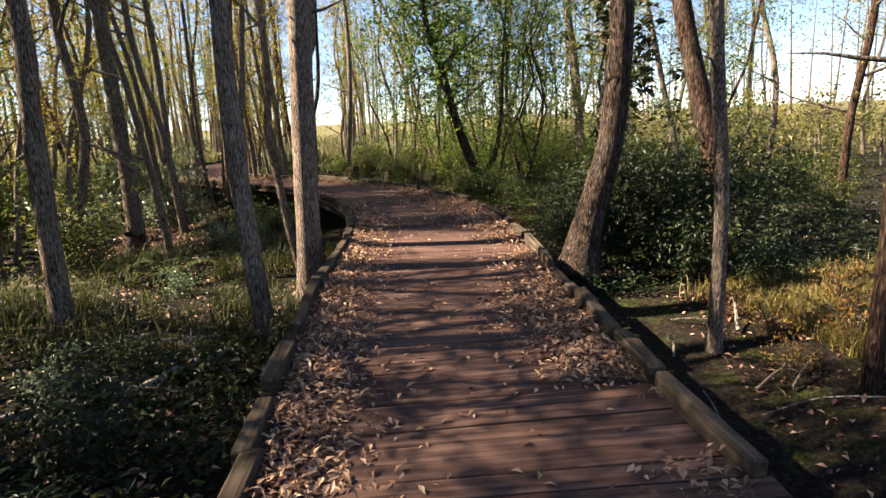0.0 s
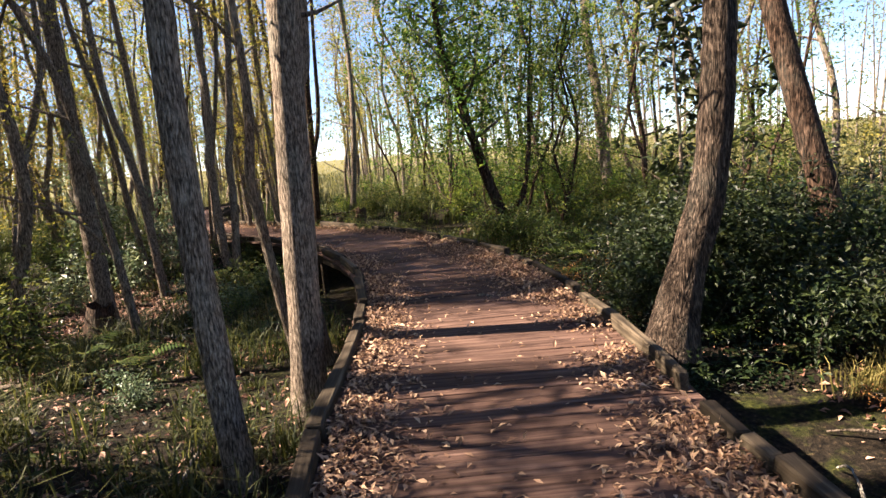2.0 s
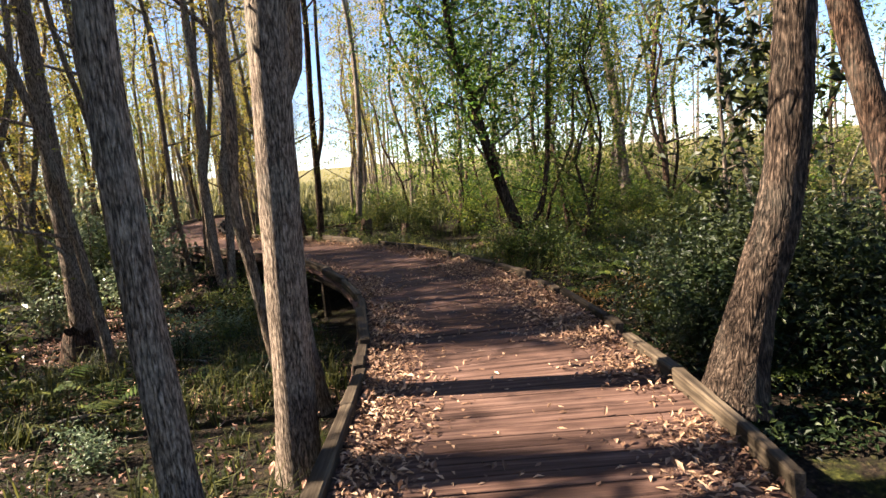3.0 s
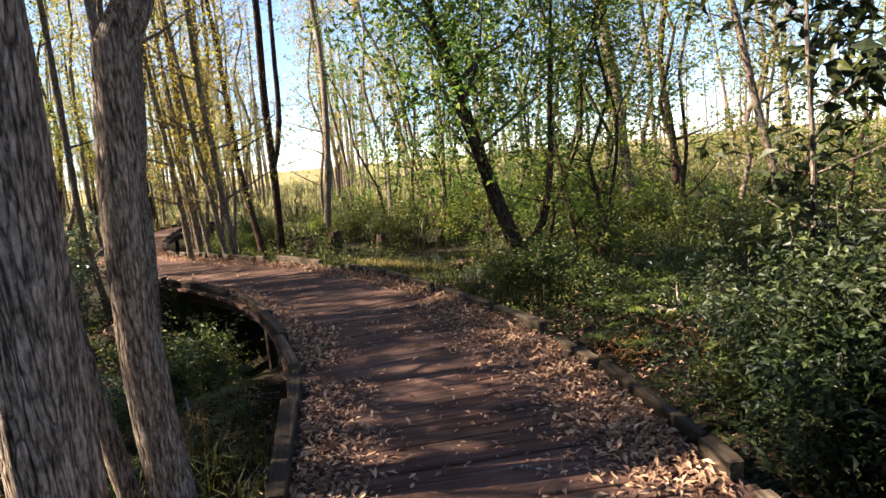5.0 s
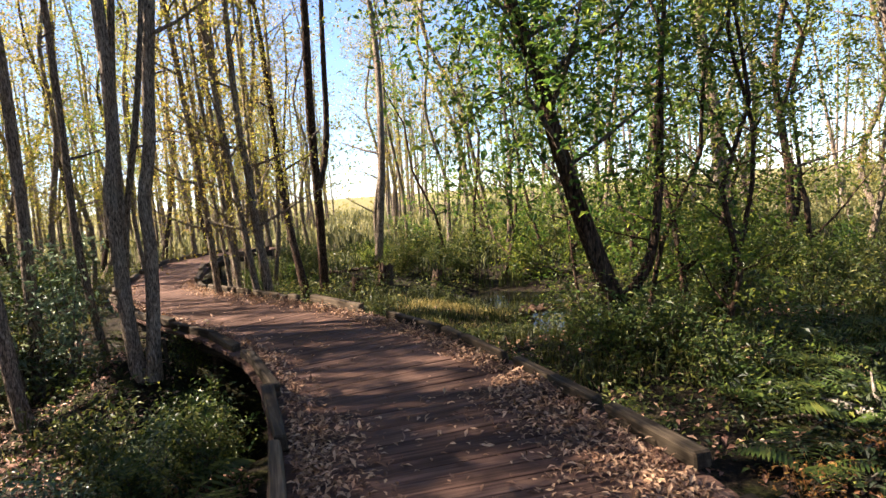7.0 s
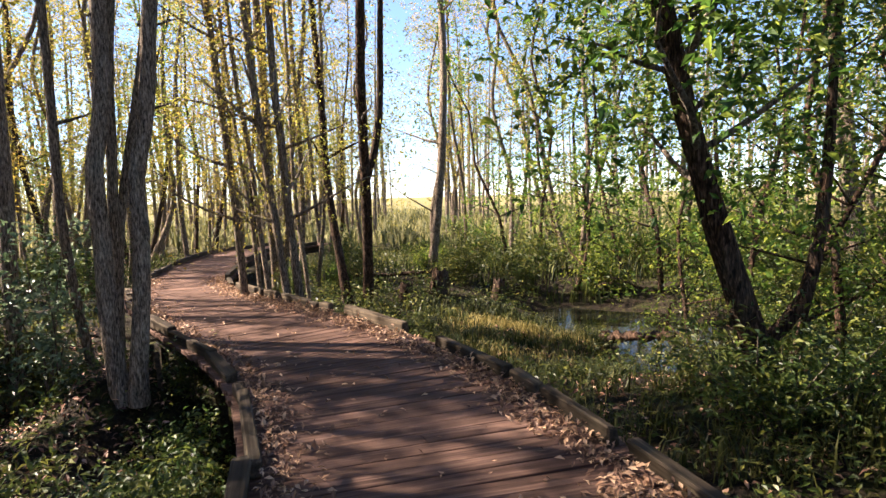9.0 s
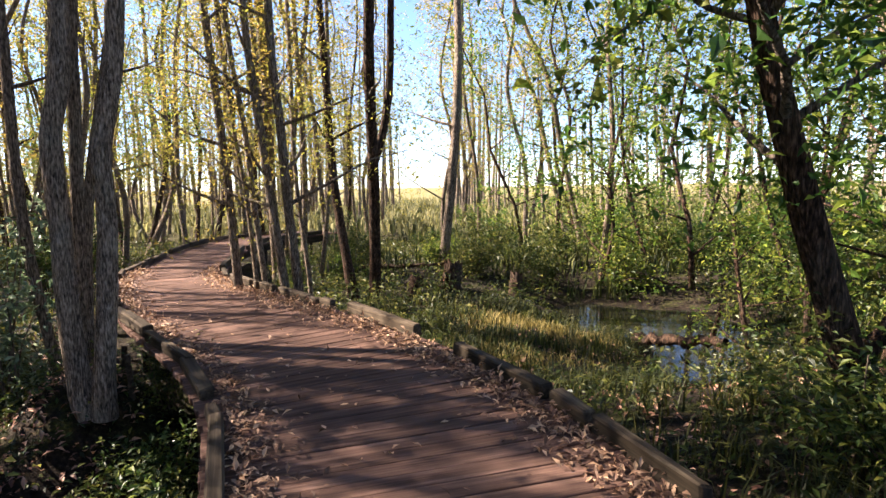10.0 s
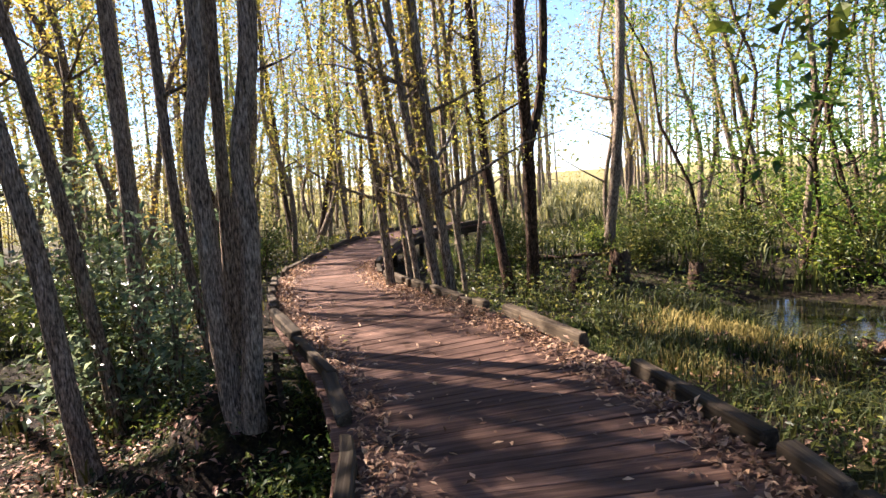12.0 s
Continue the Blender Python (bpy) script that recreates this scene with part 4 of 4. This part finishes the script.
def build_log(points, radius, mat, label, seed, twigs=2, name="fallen_log"):
    """A fallen limb lying on the ground, with broken side stubs."""
    g = np.random.default_rng(seed)
    p = np.array([(x, y, float(ground_z(x, y)) + lift) for x, y, lift in points])
    line = smooth_line(p, 0.12)
    line = line + g.normal(size=line.shape) * radius * 0.25
    r = np.linspace(radius, radius * 0.55, len(line)) * (1 + 0.15 * g.normal(size=len(line)))
    root = tagged(new(name), label, "log" if name == "fallen_log" else "stick")
    part("stem", mesh_of("stem", *tube(line, r, 9, 0.25, seed), mat, True), root)
    for k in range(twigs):
        i = g.integers(1, len(line) - 1)
        d = g.normal(size=3) + np.array([0, 0, 1.0])
        e = line[i] + d / np.linalg.norm(d) * radius * 7 * np.array([0, 0.5, 1.0])[:, None] + g.normal(size=(3, 3)) * radius * np.array([0, 0.5, 1])[:, None]
        part("twig", mesh_of("twig", *tube(e, [radius * 0.4, radius * 0.28, radius * 0.1], 6), mat, True), root)


build_log([(-2.75, 4.2, 0.06), (-2.45, 4.75, 0.1), (-2.05, 5.5, 0.14)], 0.045, DEADWOOD, "pale fallen branch lying in the litter", 1)
build_log([(-3.6, 4.2, 0.05), (-3.0, 4.7, 0.06)], 0.03, DEADWOOD, "grey stick on the swamp floor", 2, name="fallen_stick")
build_log([(1.75, 13.5, 0.12), (2.05, 13.2, 0.14), (2.5, 12.7, 0.1)], 0.06, DEADWOOD, "weathered log half hidden under ferns", 3)
build_log([(-0.25, 19.1, 0.1), (0.1, 18.4, 0.42), (0.5, 17.5, 0.5)], 0.08, BARK_DARK, "dark wet log at the edge of the pool", 4)
build_log([(-7.6, 10.6, 0.05), (-5.6, 10.9, 0.08), (-4.2, 10.5, 0.06)], 0.05, DEADWOOD, "long mossy branch across the hollow", 5)
build_log([(-6.9, 9.0, 0.05), (-5.2, 8.6, 0.06)], 0.04, BARK, "brown fallen branch in the grass", 6)
build_log([(-3.6, 5.6, 0.03), (-3.0, 6.1, 0.1)], 0.02, DEADWOOD, "bleached stick in the grass", 7, 3, "fallen_stick")
build_log([(-2.3, 5.9, 0.1), (-2.6, 5.3, 0.25)], 0.016, DEADWOOD, "pale dead twig by the kerb", 8, 4, "fallen_stick")
build_log([(-3.1, 11.4, 0.3), (-2.75, 10.7, 0.05)], 0.014, DEADWOOD, "bleached dead twigs beside the walk", 9, 6, "fallen_stick")
build_log([(3.5, 26.0, 0.4), (5.5, 25.0, 0.3), (7.5, 24.6, 0.2)], 0.07, DEADWOOD, "pale fallen trunk in the marsh", 10)
build_log([(7.5, 19.0, 0.5), (9.5, 18.0, 0.3)], 0.06, DEADWOOD, "pale fallen trunk in the marsh", 11)
build_log([(-5.8, 23.0, 0.2), (-3.6, 22.6, 0.25)], 0.06, BARK_DARK, "dark fallen branch by the pool", 12)


def build_stump(x, y, r, h, seed):
    g = np.random.default_rng(seed)
    z = float(ground_z(x, y))
    line = np.array([(x, y, z - 0.1), (x, y, z + h * 0.3), (x + 0.03, y, z + h * 0.7), (x + 0.04, y + 0.02, z + h)])
    v, f = tube(line, [r * 1.5, r * 1.1, r, r * 0.85], 14, 0.35, seed)
    v[-14:, 2] += g.random(14) * h * 0.35
    v = np.vstack([v, line[-1][None] - [[0, 0, h * 0.1]]])
    n = len(v) - 1
    f = np.vstack([f, [[n - 14 + i, n - 14 + (i + 1) % 14, n, n] for i in range(14)]])
    tagged(new("stump", mesh_of("stump", v, f[:-14], BARK_DARK, True)), "dark rotten broken tree stump", "stump")


build_stump(-3.3, 21.3, 0.16, 0.45, 1)
build_stump(-2.2, 21.9, 0.13, 0.35, 2)
build_stump(-3.9, 20.9, 0.12, 0.3, 3)
build_stump(-7.3, 11.4, 0.25, 0.5, 4)
build_stump(-6.4, 12.0, 0.2, 0.4, 5)


def build_twigs(places, seed):
    """Thin dead sticks lying criss-cross on the bank, each a thing."""
    g = np.random.default_rng(seed)
    for x, y in places:
        a, L = g.uniform(0, 3.14), g.uniform(0.4, 1.1)
        d = np.array([np.cos(a), np.sin(a)]) * L / 2
        build_log([(x - d[0], y - d[1], 0.05), (x, y, g.uniform(0.08, 0.2)), (x + d[0], y + d[1], 0.06)], g.uniform(0.008, 0.018), DEADWOOD if g.random() < 0.6 else BARK,
                  "thin dry stick lying in the leaf litter", int(g.integers(1e6)), int(g.integers(1, 4)), "fallen_stick")


g = np.random.default_rng(71)
build_twigs([(g.uniform(-6.5, -2.6), g.uniform(10.6, 13.2)) for _ in range(14)], 72)
build_twigs([(g.uniform(-6.0, -2.2), g.uniform(3.5, 9.5)) for _ in range(12)], 73)
build_twigs([(g.uniform(0.9, 3.2), g.uniform(12.2, 16.0)) for _ in range(12)], 74)
build_twigs([(g.uniform(2.2, 4.8), g.uniform(4.6, 7.2)) for _ in range(8)], 75)


# ---- the boardwalk ----
walkway = tagged(new("boardwalk"), "weathered red-brown plank boardwalk with low timber kerbs", "boardwalk", kind="structure")
LENGTH = RUN[-1]


def build_boardwalk():
    g = np.random.default_rng(3)
    planks = [box_mesh("plank", 2.0, 0.139, 0.045, 0.004, PLANK, k, 0.0012) for k in range(4)]
    for k in range(int(LENGTH / 0.146)):
        x, y, a = on_walk(0.1 + k * 0.146)
        ob = part("plank", planks[k % 4], walkway)
        ob.matrix_basis = pose(x, y, -0.0225 + g.normal() * 0.002, g.normal() * 0.25, g.normal() * 0.12, math.degrees(a) + g.normal() * 0.2)
        ob.scale = (half_at(0.1 + k * 0.146) + g.normal() * 0.008, 1, 1)
    # kerb timbers: long and short pieces butted along both edges, at slightly different heights
    for side in (-1, 1):
        s = 0.05
        while s < LENGTH - 1.5:
            L = g.choice([0.28, 0.4, 0.55, 0.9, 1.3], p=[0.2, 0.22, 0.2, 0.23, 0.15] if s < 13.5 else [0.08, 0.12, 0.2, 0.35, 0.25])
            x, y, a = on_walk(s + L / 2, side * (half_at(s) - 0.075 + g.normal() * 0.012))
            h = 0.085 + 0.035 * g.random()
            me = box_mesh("kerb_timber", 0.075 + 0.025 * g.random(), L - 0.012, h, 0.011, KERB, int(g.integers(1e6)), 0.006)
            ob = part("kerb_timber", me, walkway)
            ob.matrix_basis = pose(x, y, h / 2 + g.choice([0.0, 0.008, 0.022]), g.normal() * 0.8, g.normal() * 1.6, math.degrees(a) + g.normal() * 1.5)
            s += L + (g.uniform(0.12, 0.5) if g.random() < (0.3 if side > 0 and s > 10 else 0.12) else 0.0)
        # the side beam under the planks
        s = 0.0
        while s < LENGTH - 1.2:
            x, y, a = on_walk(s + 0.6, side * (half_at(s) - 0.2))
            ob = part("side_beam", box_mesh("side_beam", 0.055, 1.22, 0.2, 0.004, BEAM, int(g.integers(1e6)), 0.002), walkway)
            ob.matrix_basis = pose(x, y, -0.15, 0, 0, math.degrees(a))
            s += 1.2
        s = 0.6
        while s < LENGTH - 1:
            x, y, a = on_walk(s, side * (half_at(s) - 0.32))
            ob = part("post", box_mesh("post", 0.1, 0.1, 1.4, 0.006, BEAM, int(g.integers(1e6)), 0.003), walkway)
            ob.matrix_basis = pose(x, y, -0.76, 0, 0, math.degrees(a))
            s += 2.4
    for x, y, tilt in ((-5.35, 15.42, 8), (-5.0, 15.1, -6)):
        ob = part("brace", box_mesh("brace", 0.05, 0.03, 0.62, 0.004, KERB, int(g.integers(1e6)), 0.003), walkway, "pale upright brace board")
        ob.matrix_basis = pose(x, y, -0.36, tilt, tilt * 0.6, 40)


build_boardwalk()


def build_litter():
    """Fallen leaves: deep along the kerbs, scattered over the middle of the planks."""
    g = np.random.default_rng(11)
    s = np.concatenate([g.uniform(2.6, 15.5, 27000), g.uniform(15.5, 26, 7000)])
    edge = np.where(g.random(len(s)) < 0.6, 1, -1)
    d = np.abs(g.normal(size=len(s))) * np.where(s < 15.5, np.where(edge > 0, 0.3, 0.24), 0.15)
    side = edge * (half_at(s) - 0.14 - d)
    keep = bumps(s * 2.6, edge * 9.0, 4) * 1.5 + 0.9 * g.random(len(s)) - 1.6 * np.maximum(d - 0.3, 0) > -0.8
    s, edge, d, side = s[keep], edge[keep], d[keep], side[keep]
    loose = g.random(len(s)) < 0.04
    side = np.where(loose, g.uniform(-0.8, 0.8, len(s)), side)
    w = np.array([on_walk(a, b)[:2] for a, b in zip(s, side)])
    z = np.where(loose, 0.006, 0.008 + g.random(len(s)) * 0.075 * np.exp(-d / 0.2))
    v, f = leaves(np.column_stack([w, z]), 0.053, g, 0.4, 0.0, 0.6)
    v[:, 2] = np.maximum(v[:, 2], 0.004)
    tagged(new("fallen_leaves", mesh_of("fallen_leaves", v, f, LITTER)), "dry tan and pinkish-brown leaves drifted along the kerbs", "leaves", kind="stuff")


build_litter()


def build_floor_litter():
    g = np.random.default_rng(12)
    p = np.stack([g.uniform(-9, 6, 22000), g.uniform(-1, 19, 22000)], 1)
    p = np.vstack([p, np.stack([g.uniform(-8, -2.5, 9000), g.uniform(9, 15.5, 9000)], 1)])
    p = p[(off_walk(p[:, 0], p[:, 1]) > 1.2) & ~((p[:, 0] > 1) & (p[:, 0] < 2.8) & (p[:, 1] < 8))]
    z = ground_z(p[:, 0], p[:, 1]) + 0.02
    v, f = leaves(np.column_stack([p, z]), 0.075, g, 0.45, 0.0, 0.7)
    tagged(new("fallen_leaves", mesh_of("fallen_leaves", v, f, LITTER)), "brown leaves scattered over the swamp floor", "leaves", kind="stuff")


build_floor_litter()

line = smooth_line([(-0.12, 8.69, 0.014), (-0.05, 8.67, 0.02), (0.05, 8.62, 0.013)], 0.03)
stick = new("stick", mesh_of("stick", *tube(line, np.linspace(0.011, 0.007, len(line)), 7, 0.2, 5), DEADWOOD, True))
tagged(stick, "short bleached stick lying on the planks", "stick")
